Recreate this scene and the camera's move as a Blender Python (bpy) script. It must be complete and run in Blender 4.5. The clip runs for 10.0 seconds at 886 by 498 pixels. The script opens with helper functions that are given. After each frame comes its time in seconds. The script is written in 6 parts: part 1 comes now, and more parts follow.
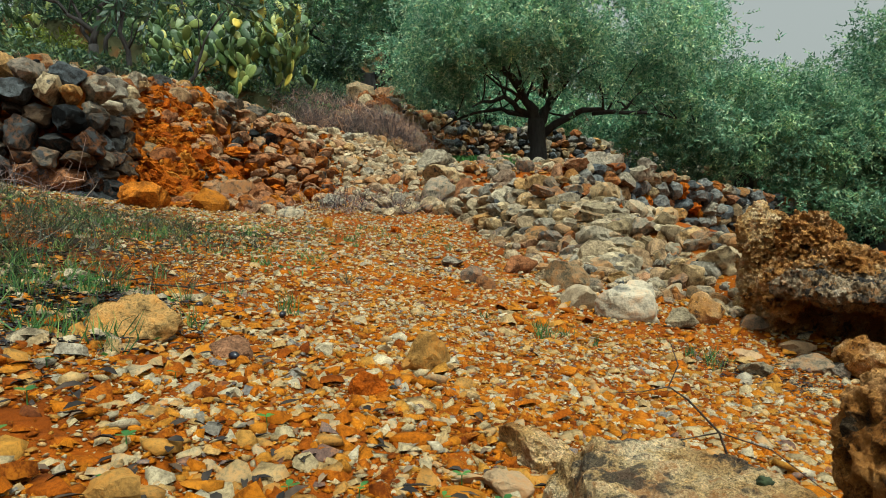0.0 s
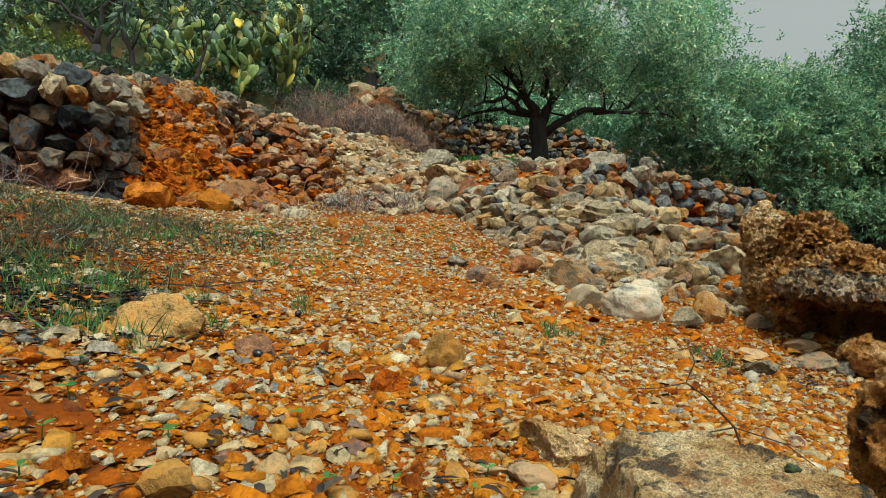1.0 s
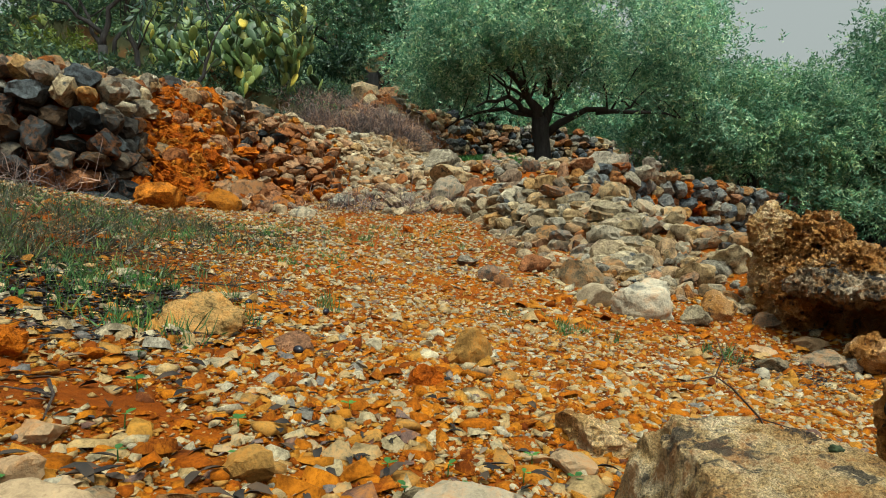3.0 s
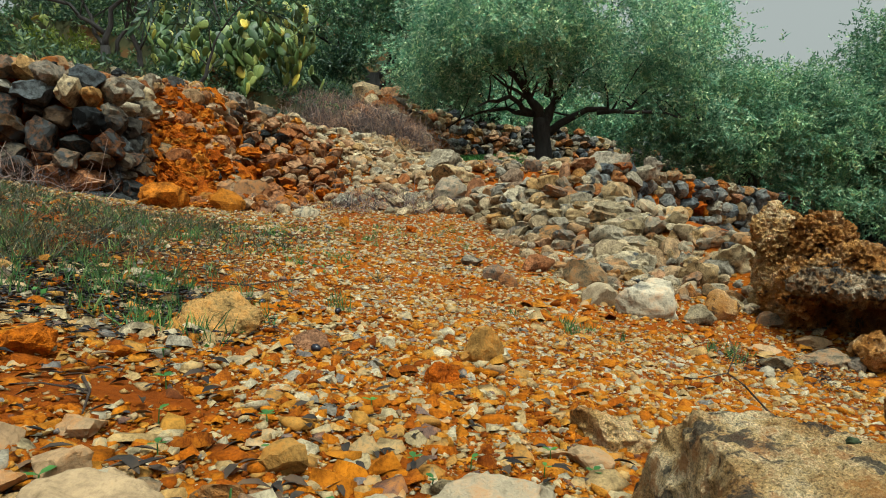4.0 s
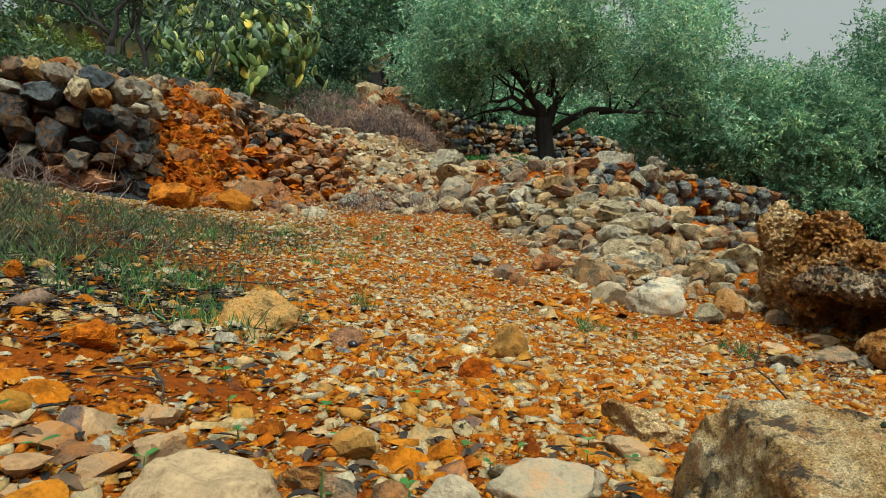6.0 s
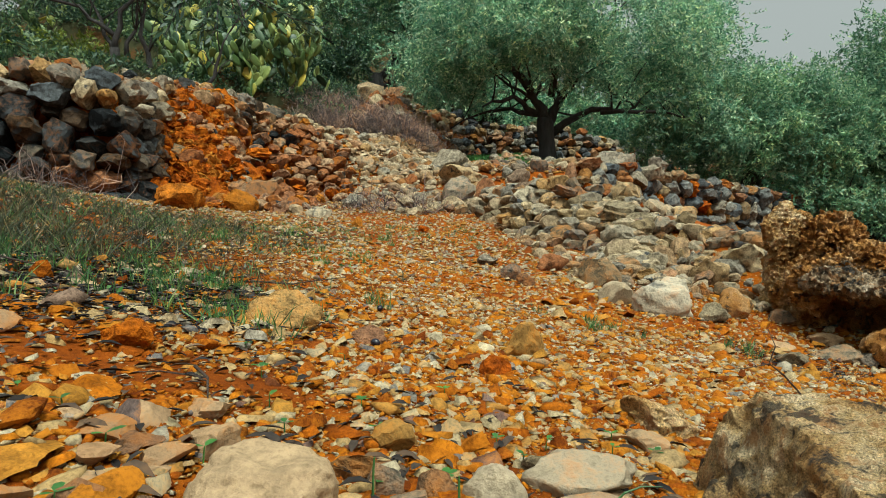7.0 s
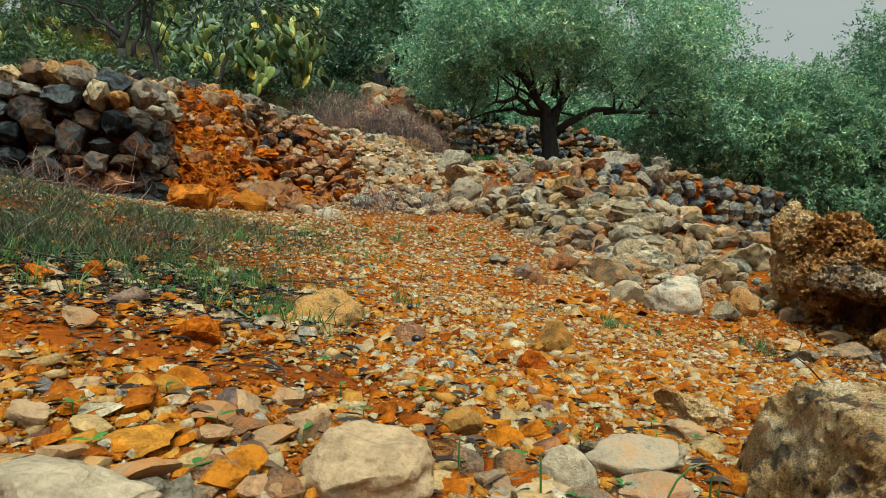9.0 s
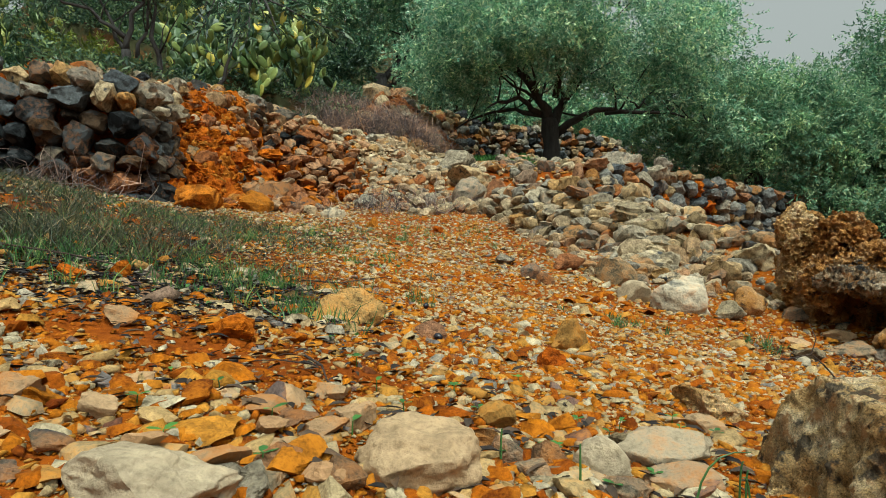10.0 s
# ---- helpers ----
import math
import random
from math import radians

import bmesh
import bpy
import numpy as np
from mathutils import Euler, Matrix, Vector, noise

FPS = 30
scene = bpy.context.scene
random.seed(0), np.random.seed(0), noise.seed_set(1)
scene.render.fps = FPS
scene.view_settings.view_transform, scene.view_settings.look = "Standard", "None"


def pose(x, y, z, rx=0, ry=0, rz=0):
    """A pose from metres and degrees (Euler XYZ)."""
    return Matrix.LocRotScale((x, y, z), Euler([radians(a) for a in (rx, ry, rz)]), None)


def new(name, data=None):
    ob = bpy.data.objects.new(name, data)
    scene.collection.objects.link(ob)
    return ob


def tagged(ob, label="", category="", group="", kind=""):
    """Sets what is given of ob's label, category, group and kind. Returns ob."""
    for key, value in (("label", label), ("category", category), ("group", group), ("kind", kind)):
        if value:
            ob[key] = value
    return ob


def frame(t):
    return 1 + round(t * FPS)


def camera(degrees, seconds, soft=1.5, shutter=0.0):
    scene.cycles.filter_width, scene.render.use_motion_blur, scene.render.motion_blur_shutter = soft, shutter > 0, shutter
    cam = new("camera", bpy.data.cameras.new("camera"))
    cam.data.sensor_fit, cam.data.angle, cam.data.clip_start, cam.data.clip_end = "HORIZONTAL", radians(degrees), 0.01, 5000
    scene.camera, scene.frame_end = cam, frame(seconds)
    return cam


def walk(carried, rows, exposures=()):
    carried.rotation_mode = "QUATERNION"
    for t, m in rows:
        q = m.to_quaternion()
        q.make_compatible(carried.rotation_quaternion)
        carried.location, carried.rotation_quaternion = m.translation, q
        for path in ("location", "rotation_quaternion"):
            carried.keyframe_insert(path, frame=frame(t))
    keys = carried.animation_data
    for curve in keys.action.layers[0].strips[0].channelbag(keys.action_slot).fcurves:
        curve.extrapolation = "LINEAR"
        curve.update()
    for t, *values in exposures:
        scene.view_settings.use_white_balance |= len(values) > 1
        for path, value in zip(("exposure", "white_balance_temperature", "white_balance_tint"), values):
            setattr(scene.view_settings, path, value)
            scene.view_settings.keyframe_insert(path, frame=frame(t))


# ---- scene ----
cam = camera(70.0, 10.0, soft=1.0)
METRES, EYE, TILT, LEAN, TURN = 0.40, 0.25, 0.0, 0.0, 0.0
ROWS = [
    (0.0, -0.0000, -0.0000, 0.0000, 0.000, 0.000, 0.000),
    (0.5, -0.0353, -0.0277, 0.0010, 0.006, -0.019, 0.012),
    (1.0, -0.0739, -0.0580, 0.0022, 0.012, -0.037, 0.023),
    (1.5, -0.1127, -0.0885, 0.0033, 0.017, -0.054, 0.035),
    (2.0, -0.1540, -0.1209, 0.0045, 0.021, -0.070, 0.047),
    (2.5, -0.1811, -0.1422, 0.0053, 0.024, -0.086, 0.060),
    (4.0, -0.2720, -0.2136, 0.0079, 0.031, -0.129, 0.097),
    (4.5, -0.3002, -0.2358, 0.0088, 0.032, -0.142, 0.110),
    (5.0, -0.3393, -0.2665, 0.0099, 0.033, -0.154, 0.123),
    (5.5, -0.3717, -0.2919, 0.0108, 0.032, -0.165, 0.136),
    (7.0, -0.5043, -0.3961, 0.0147, 0.027, -0.195, 0.176),
    (7.5, -0.5443, -0.4275, 0.0159, 0.025, -0.203, 0.190),
    (8.0, -0.5962, -0.4682, 0.0174, 0.021, -0.211, 0.204),
    (8.5, -0.6423, -0.5044, 0.0187, 0.017, -0.218, 0.218),
    (9.0, -0.6834, -0.5367, 0.0199, 0.012, -0.224, 0.232),
    (9.5, -0.7319, -0.5748, 0.0213, 0.006, -0.229, 0.246),
    (10.0, -0.7863, -0.6175, 0.0229, 0.000, -0.234, 0.261),
]
walk(cam, [(t, pose(0, 0, EYE, TILT, LEAN, TURN) @ pose(METRES * x, METRES * y, METRES * z, 90 + pitch, roll, yaw)) for t, x, y, z, yaw, pitch, roll in ROWS])

# ---- light ----
SUN_UP, SUN_ROUND = radians(64), radians(160)
world = bpy.data.worlds.new("world")
scene.world = world
world.use_nodes = True
wn, wl = world.node_tree.nodes, world.node_tree.links
sky = wn.new("ShaderNodeTexSky")
sky.sky_type = "NISHITA"
sky.sun_disc = False
sky.sun_elevation, sky.sun_rotation = SUN_UP, SUN_ROUND
sky.dust_density, sky.air_density, sky.ozone_density = 8.0, 1.0, 1.0
grey = wn.new("ShaderNodeHueSaturation")
grey.inputs["Saturation"].default_value = 0.08
tint = wn.new("ShaderNodeMixRGB")
tint.blend_type = "MULTIPLY"
tint.inputs[0].default_value = 1.0
tint.inputs[2].default_value = (0.89, 1.0, 0.95, 1)
wl.new(sky.outputs[0], grey.inputs["Color"])
wl.new(grey.outputs[0], tint.inputs[1])
wl.new(tint.outputs[0], wn["Background"].inputs["Color"])
wn["Background"].inputs["Strength"].default_value = 0.180

sun_data = bpy.data.lights.new("sun", "SUN")
sun_data.energy, sun_data.angle, sun_data.color = 2.6, radians(14), (0.94, 1.0, 0.90)
sun = new("sun", sun_data)
sun_way = Vector((math.sin(SUN_ROUND) * math.cos(SUN_UP), math.cos(SUN_ROUND) * math.cos(SUN_UP), math.sin(SUN_UP)))
sun.rotation_euler = sun_way.to_track_quat("Z", "Y").to_euler()

# ---- materials ----


def nodes_of(name):
    m = bpy.data.materials.new(name)
    m.use_nodes = True
    return m, m.node_tree.nodes, m.node_tree.links, m.node_tree.nodes["Principled BSDF"]


def ramp_node(nd, stops, smooth=True):
    r = nd.new("ShaderNodeValToRGB")
    el = r.color_ramp.elements
    while len(el) < len(stops):
        el.new(0.5)
    for e, (p, c) in zip(el, stops):
        e.position = p
        e.color = (*c, 1) if len(c) == 3 else c
    if not smooth:
        r.color_ramp.interpolation = "CONSTANT"
    return r


def noise_node(nd, lk, scale, detail=4.0, rough=0.6, src=None):
    n = nd.new("ShaderNodeTexNoise")
    n.inputs["Scale"].default_value = scale
    n.inputs["Detail"].default_value = detail
    n.inputs["Roughness"].default_value = rough
    if src is not None:
        lk.new(src, n.inputs["Vector"])
    return n


def mix_node(nd, lk, a, b, fac, mode="MIX"):
    m = nd.new("ShaderNodeMixRGB")
    m.blend_type = mode
    for k, v in ((0, fac), (1, a), (2, b)):
        if isinstance(v, (int, float)):
            m.inputs[k].default_value = v
        elif isinstance(v, tuple):
            m.inputs[k].default_value = (*v, 1)
        else:
            lk.new(v, m.inputs[k])
    return m.outputs[0]


def bump_node(nd, lk, bs, height, strength, dist, before=None):
    b = nd.new("ShaderNodeBump")
    b.inputs["Strength"].default_value = strength
    b.inputs["Distance"].default_value = dist
    lk.new(height, b.inputs["Height"])
    if before is not None:
        lk.new(before, b.inputs["Normal"])
    lk.new(b.outputs[0], bs.inputs["Normal"])
    return b.outputs[0]


SOIL = (0.30, 0.090, 0.003)
WEATHERED = 0.34  # dusty old surfaces give back less than half of what clean stone does


def stone_material(name, stops, dust=0.35, lichen=0.0, scale=1.0, island=False, rough=0.85, vary=1.0, bump=0.004, dust_colour=SOIL, clean=WEATHERED):
    """Weathered limestone: tone by piece, veins and grain, rust-coloured earth dust, dark lichen, pits."""
    m, nd, lk, bs = nodes_of(name)
    if island:
        rnd = nd.new("ShaderNodeNewGeometry").outputs["Random Per Island"]
    else:
        rnd = nd.new("ShaderNodeObjectInfo").outputs["Random"]
    pos = nd.new("ShaderNodeNewGeometry").outputs["Position"]
    tone = ramp_node(nd, [(p, tuple(clean * c for c in col)) for p, col in stops])
    lk.new(rnd, tone.inputs[0])
    grain = noise_node(nd, lk, 120 * scale, 5, 0.65, pos)
    patch = noise_node(nd, lk, 16 * scale, 5, 0.65, pos)
    stain = noise_node(nd, lk, 5.5 * scale, 4, 0.6, pos)
    gr = ramp_node(nd, [(0.33, (0.30, 0.27, 0.23)), (0.5, (1.0, 1.0, 1.0)), (0.66, (1.5, 1.48, 1.42))])
    lk.new(grain.outputs[0], gr.inputs[0])
    col = mix_node(nd, lk, tone.outputs[0], gr.outputs[0], 0.75 * vary, "MULTIPLY")
    pr = ramp_node(nd, [(0.33, (0.16, 0.145, 0.13)), (0.43, (0.62, 0.59, 0.55)), (0.53, (1.05, 1.03, 1.0)), (0.68, (1.75, 1.70, 1.58))])
    lk.new(patch.outputs[0], pr.inputs[0])
    col = mix_node(nd, lk, col, pr.outputs[0], 0.8 * vary, "MULTIPLY")
    if dust > 0:
        # earth clings unevenly, more on some pieces than on others
        add = nd.new("ShaderNodeMath")
        add.operation = "MULTIPLY_ADD"
        lk.new(rnd, add.inputs[0])
        add.inputs[1].default_value = 7.31
        frac = nd.new("ShaderNodeMath")
        frac.operation = "FRACT"
        lk.new(add.outputs[0], frac.inputs[0])
        s2 = nd.new("ShaderNodeMath")
        s2.operation = "MULTIPLY_ADD"
        lk.new(frac.outputs[0], s2.inputs[0])
        s2.inputs[1].default_value = 0.45
        lk.new(patch.outputs[0], s2.inputs[2])
        s3 = nd.new("ShaderNodeMath")
        s3.operation = "MULTIPLY_ADD"
        lk.new(grain.outputs[0], s3.inputs[0])
        s3.inputs[1].default_value = 0.5
        lk.new(s2.outputs[0], s3.inputs[2])
        dr = ramp_node(nd, [(0.6, (0, 0, 0)), (0.86, (0.7, 0.7, 0.7))])
        shift = nd.new("ShaderNodeMath")
        shift.operation = "SUBTRACT"
        lk.new(s3.outputs[0], shift.inputs[0])
        shift.inputs[1].default_value = 0.60 - dust * 0.75
        lk.new(shift.outputs[0], dr.inputs[0])
        col = mix_node(nd, lk, col, dust_colour, dr.outputs[0])
    if lichen > 0:
        lr = ramp_node(nd, [(0.66 - lichen * 0.3, (0, 0, 0)), (0.74 - lichen * 0.3, (1, 1, 1))])
        lk.new(stain.outputs[0], lr.inputs[0])
        col = mix_node(nd, lk, col, (0.045, 0.05, 0.052), lr.outputs[0])
    lk.new(col, bs.inputs["Base Color"])
    bs.inputs["Roughness"].default_value = rough
    bs.inputs["Specular IOR Level"].default_value = 0.10
    hm = mix_node(nd, lk, patch.outputs[0], grain.outputs[0], 0.4)
    bump_node(nd, lk, bs, hm, 0.9, bump / scale * 3.0)
    return m


CREAM = [(0.0, (0.50, 0.37, 0.20)), (0.3, (0.62, 0.50, 0.31)), (0.6, (0.70, 0.61, 0.44)), (0.85, (0.46, 0.40, 0.33)), (1.0, (0.56, 0.30, 0.14))]
GREYS = [(0.0, (0.32, 0.30, 0.26)), (0.3, (0.54, 0.49, 0.38)), (0.6, (0.70, 0.60, 0.42)), (0.85, (0.80, 0.62, 0.36)), (1.0, (0.68, 0.38, 0.13))]
SLATES = [(0.0, (0.12, 0.15, 0.175)), (0.45, (0.28, 0.325, 0.345)), (0.75, (0.50, 0.50, 0.44)), (0.9, (0.64, 0.47, 0.25)), (1.0, (0.72, 0.28, 0.04))]
DARKS = [(0.0, (0.02, 0.025, 0.028)), (0.35, (0.045, 0.058, 0.066)), (0.6, (0.10, 0.11, 0.108)), (0.85, (0.17, 0.10, 0.05)), (1.0, (0.30, 0.28, 0.23))]
RUSTS = [(0.0, (0.42, 0.14, 0.04)), (0.3, (0.50, 0.21, 0.09)), (0.55, (0.36, 0.19, 0.11)), (0.8, (0.62, 0.34, 0.18)), (1.0, (0.66, 0.48, 0.30))]
GRAVEL = [(0.0, (0.36, 0.07, 0.003)), (0.18, (0.74, 0.18, 0.006)), (0.42, (0.97, 0.31, 0.012)), (0.56, (0.97, 0.46, 0.07)), (0.66, (0.90, 0.60, 0.26)), (0.84, (0.96, 0.77, 0.45)), (0.94, (1.05, 0.90, 0.62)), (0.97, (0.36, 0.34, 0.33)), (1.0, (0.42, 0.11, 0.02))]

M_CREAM = stone_material("cream_limestone", CREAM, dust=0.28, lichen=0.1, scale=1.3, bump=0.011, clean=0.35)
M_PALE = stone_material("pale_limestone", [(0.0, (0.78, 0.50, 0.27)), (0.5, (0.84, 0.60, 0.35)), (1.0, (0.76, 0.42, 0.20))], dust=0.17, lichen=0.0, scale=1.6, vary=0.45, clean=0.42)
M_WHITE = stone_material("white_limestone", [(0.0, (0.86, 0.66, 0.41)), (1.0, (0.94, 0.78, 0.54))], dust=0.16, lichen=0.0, scale=1.2, vary=0.5, clean=0.34)
M_YELLOW = stone_material("ochre_limestone", [(0.0, (0.80, 0.40, 0.09)), (1.0, (0.86, 0.50, 0.16))], dust=0.3, vary=0.7, scale=2.0)
M_OCHRE = stone_material("pale_ochre_limestone", [(0.0, (0.97, 0.52, 0.15)), (1.0, (0.97, 0.62, 0.24))], dust=0.36, vary=1.0, scale=1.8, clean=0.46, bump=0.012, dust_colour=(0.38, 0.12, 0.008))
M_GREY = stone_material("grey_limestone", GREYS, dust=0.10, lichen=0.22, scale=1.6, bump=0.011, clean=0.47)
M_DARK = stone_material("dark_lichen_limestone", DARKS, dust=0.20, lichen=0.40, scale=1.7, dust_colour=(0.17, 0.055, 0.008), bump=0.011)
M_CHALK = stone_material("chalk_white_limestone", [(0.0, (0.95, 0.84, 0.62)), (1.0, (1.0, 0.90, 0.68))], dust=0.08, lichen=0.06, scale=0.9, vary=0.7, clean=0.46)
M_RUST = stone_material("rust_stained_limestone", RUSTS, dust=0.22, lichen=0.2, scale=1.6, bump=0.011, clean=0.50)
M_SCREE = stone_material("scree_limestone", [(0.0, (0.70, 0.42, 0.21)), (0.4, (0.86, 0.66, 0.41)), (0.78, (0.96, 0.80, 0.54)), (0.92, (0.52, 0.46, 0.36)), (1.0, (0.70, 0.30, 0.06))], dust=0.12, lichen=0.05, scale=1.0, bump=0.011, clean=0.38)
M_SLATE = stone_material("blue_grey_limestone", SLATES, dust=0.08, lichen=0.18, scale=1.7, dust_colour=(0.17, 0.070, 0.014), bump=0.011)
M_SCREE_ISL = stone_material("scree_limestone_small", [(0.0, (0.70, 0.42, 0.21)), (0.4, (0.86, 0.66, 0.41)), (0.78, (0.96, 0.80, 0.54)), (0.92, (0.52, 0.46, 0.36)), (1.0, (0.70, 0.30, 0.06))], dust=0.15, lichen=0.0, scale=0.6, island=True, clean=0.38)
M_EARTH = stone_material("earth_clod", [(0.0, (0.74, 0.15, 0.006)), (0.6, (0.98, 0.25, 0.010)), (1.0, (1.0, 0.42, 0.06))], dust=0.2, scale=0.7, bump=0.011, clean=0.40)
M_EARTH_ISL = stone_material("earth_crumb", [(0.0, (0.60, 0.11, 0.004)), (0.6, (0.80, 0.185, 0.007)), (1.0, (0.86, 0.34, 0.04))], dust=0.2, scale=0.7, island=True)
M_GRAVEL = stone_material("gravel_stone", GRAVEL, dust_colour=(0.36, 0.125, 0.008), dust=0.19, scale=2.5, vary=0.7, bump=0.003)
M_GRAVEL_PALE = stone_material("pale_gravel_chips", [(0.0, (0.66, 0.25, 0.03)), (0.3, (0.80, 0.42, 0.10)), (0.5, (0.82, 0.60, 0.33)), (0.85, (0.88, 0.75, 0.52)), (0.93, (0.46, 0.43, 0.38)), (1.0, (0.60, 0.2, 0.03))], dust=0.06, scale=2.0, island=True, bump=0.003)
M_GRAVEL_ISL = stone_material("gravel_chips", GRAVEL, dust_colour=(0.36, 0.125, 0.008), dust=0.19, scale=2.5, vary=0.7, island=True, bump=0.003)


def soil_material():
    m, nd, lk, bs = nodes_of("red_earth")
    pos = nd.new("ShaderNodeNewGeometry").outputs["Position"]
    n1 = noise_node(nd, lk, 2.2, 6, 0.6, pos)
    n2 = noise_node(nd, lk, 60, 6, 0.7, pos)
    n3 = noise_node(nd, lk, 300, 3, 0.6, pos)
    r1 = ramp_node(nd, [(0.3, (0.11, 0.021, 0.001)), (0.5, (0.25, 0.056, 0.002)), (0.7, (0.34, 0.092, 0.003))])
    lk.new(n1.outputs[0], r1.inputs[0])
    r2 = ramp_node(nd, [(0.3, (0.5, 0.45, 0.4)), (0.6, (1.0, 1.0, 1.0)), (0.75, (1.35, 1.45, 1.6))])
    lk.new(n2.outputs[0], r2.inputs[0])
    col = mix_node(nd, lk, r1.outputs[0], r2.outputs[0], 0.8, "MULTIPLY")
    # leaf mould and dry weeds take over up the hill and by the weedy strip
    sep = nd.new("ShaderNodeSeparateXYZ")
    lk.new(pos, sep.inputs[0])
    far = nd.new("ShaderNodeMapRange")
    lk.new(sep.outputs["Y"], far.inputs["Value"])
    far.inputs["From Min"].default_value, far.inputs["From Max"].default_value = 8.0, 10.5
    blot = nd.new("ShaderNodeMath")
    blot.operation = "MULTIPLY"
    lk.new(far.outputs[0], blot.inputs[0])
    br = ramp_node(nd, [(0.28, (0.4, 0.4, 0.4)), (0.5, (1, 1, 1))])
    lk.new(n1.outputs[0], br.inputs[0])
    lk.new(br.outputs[0], blot.inputs[1])
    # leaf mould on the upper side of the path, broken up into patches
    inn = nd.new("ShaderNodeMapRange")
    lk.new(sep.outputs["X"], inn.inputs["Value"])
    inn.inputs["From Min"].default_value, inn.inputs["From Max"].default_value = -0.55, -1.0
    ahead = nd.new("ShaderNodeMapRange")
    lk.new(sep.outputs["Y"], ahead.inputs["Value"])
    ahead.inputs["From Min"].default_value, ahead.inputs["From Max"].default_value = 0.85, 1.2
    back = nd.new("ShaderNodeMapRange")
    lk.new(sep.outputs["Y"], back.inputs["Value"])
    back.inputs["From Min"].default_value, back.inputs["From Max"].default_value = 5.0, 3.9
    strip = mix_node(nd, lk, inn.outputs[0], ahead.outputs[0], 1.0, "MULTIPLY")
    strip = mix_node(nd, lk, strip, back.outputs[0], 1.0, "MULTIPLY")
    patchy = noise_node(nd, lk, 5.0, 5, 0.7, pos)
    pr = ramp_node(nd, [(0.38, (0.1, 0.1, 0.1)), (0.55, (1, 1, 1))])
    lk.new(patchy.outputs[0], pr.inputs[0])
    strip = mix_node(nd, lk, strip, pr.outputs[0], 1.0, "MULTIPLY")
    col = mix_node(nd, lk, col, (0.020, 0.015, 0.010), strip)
    mould = mix_node(nd, lk, (0.022, 0.018, 0.010), (0.035, 0.042, 0.015), n2.outputs[0])
    col = mix_node(nd, lk, col, mould, blot.outputs[0])
    lk.new(col, bs.inputs["Base Color"])
    bs.inputs["Roughness"].default_value = 0.95
    bs.inputs["Specular IOR Level"].default_value = 0.10
    hm = mix_node(nd, lk, n2.outputs[0], n3.outputs[0], 0.4)
    bump_node(nd, lk, bs, hm, 0.7, 0.012)
    return m


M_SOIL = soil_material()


def leaf_material(name, stops, rough=0.5, trans=0.25, scale=3.0, gloss=0.4):
    m, nd, lk, bs = nodes_of(name)
    geo = nd.new("ShaderNodeNewGeometry")
    r = ramp_node(nd, stops)
    lk.new(geo.outputs["Random Per Island"], r.inputs[0])
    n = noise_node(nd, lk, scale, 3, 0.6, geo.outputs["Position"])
    # shadow and highlight between tufts put into the leaf colour: cool dark to warm bright
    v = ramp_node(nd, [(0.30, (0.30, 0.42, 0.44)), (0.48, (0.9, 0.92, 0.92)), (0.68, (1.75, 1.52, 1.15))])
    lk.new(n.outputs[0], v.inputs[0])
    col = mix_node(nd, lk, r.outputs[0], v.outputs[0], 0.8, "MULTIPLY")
    lk.new(col, bs.inputs["Base Color"])
    bs.inputs["Roughness"].default_value = rough
    bs.inputs["Specular IOR Level"].default_value = gloss
    if trans > 0:
        tr = nd.new("ShaderNodeBsdfTranslucent")
        lk.new(col, tr.inputs["Color"])
        mx = nd.new("ShaderNodeMixShader")
        mx.inputs[0].default_value = trans
        lk.new(bs.outputs[0], mx.inputs[1])
        lk.new(tr.outputs[0], mx.inputs[2])
        lk.new(mx.outputs[0], nd["Material Output"].inputs["Surface"])
    return m


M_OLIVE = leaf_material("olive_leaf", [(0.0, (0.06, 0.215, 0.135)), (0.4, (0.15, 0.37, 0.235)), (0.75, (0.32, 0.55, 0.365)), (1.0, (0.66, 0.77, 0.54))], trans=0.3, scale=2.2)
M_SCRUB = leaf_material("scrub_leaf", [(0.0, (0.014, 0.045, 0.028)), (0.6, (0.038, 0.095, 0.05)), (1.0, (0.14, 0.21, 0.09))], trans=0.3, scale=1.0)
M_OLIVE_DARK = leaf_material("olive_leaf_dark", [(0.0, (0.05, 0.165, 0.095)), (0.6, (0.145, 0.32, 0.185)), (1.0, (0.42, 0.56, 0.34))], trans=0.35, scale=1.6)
M_GRASS = leaf_material("green_grass", [(0.0, (0.02, 0.08, 0.025)), (0.6, (0.05, 0.15, 0.04)), (1.0, (0.17, 0.24, 0.07))], scale=8.0)
M_WEEDMAT = leaf_material("weed_mat", [(0.0, (0.025, 0.035, 0.018)), (0.5, (0.06, 0.075, 0.035)), (0.8, (0.07, 0.12, 0.035)), (1.0, (0.16, 0.13, 0.07))], scale=8.0)
M_DRYGRASS = leaf_material("dry_grass", [(0.0, (0.016, 0.034, 0.018)), (0.5, (0.045, 0.055, 0.027)), (0.85, (0.085, 0.085, 0.045)), (1.0, (0.30, 0.23, 0.13))], scale=8.0)
M_WEED = leaf_material("yellow_green_weed", [(0.0, (0.07, 0.13, 0.02)), (1.0, (0.22, 0.27, 0.04))], scale=8.0)
M_SPROUT = leaf_material("fresh_sprout", [(0.0, (0.022, 0.11, 0.022)), (1.0, (0.06, 0.19, 0.04))], scale=20.0)
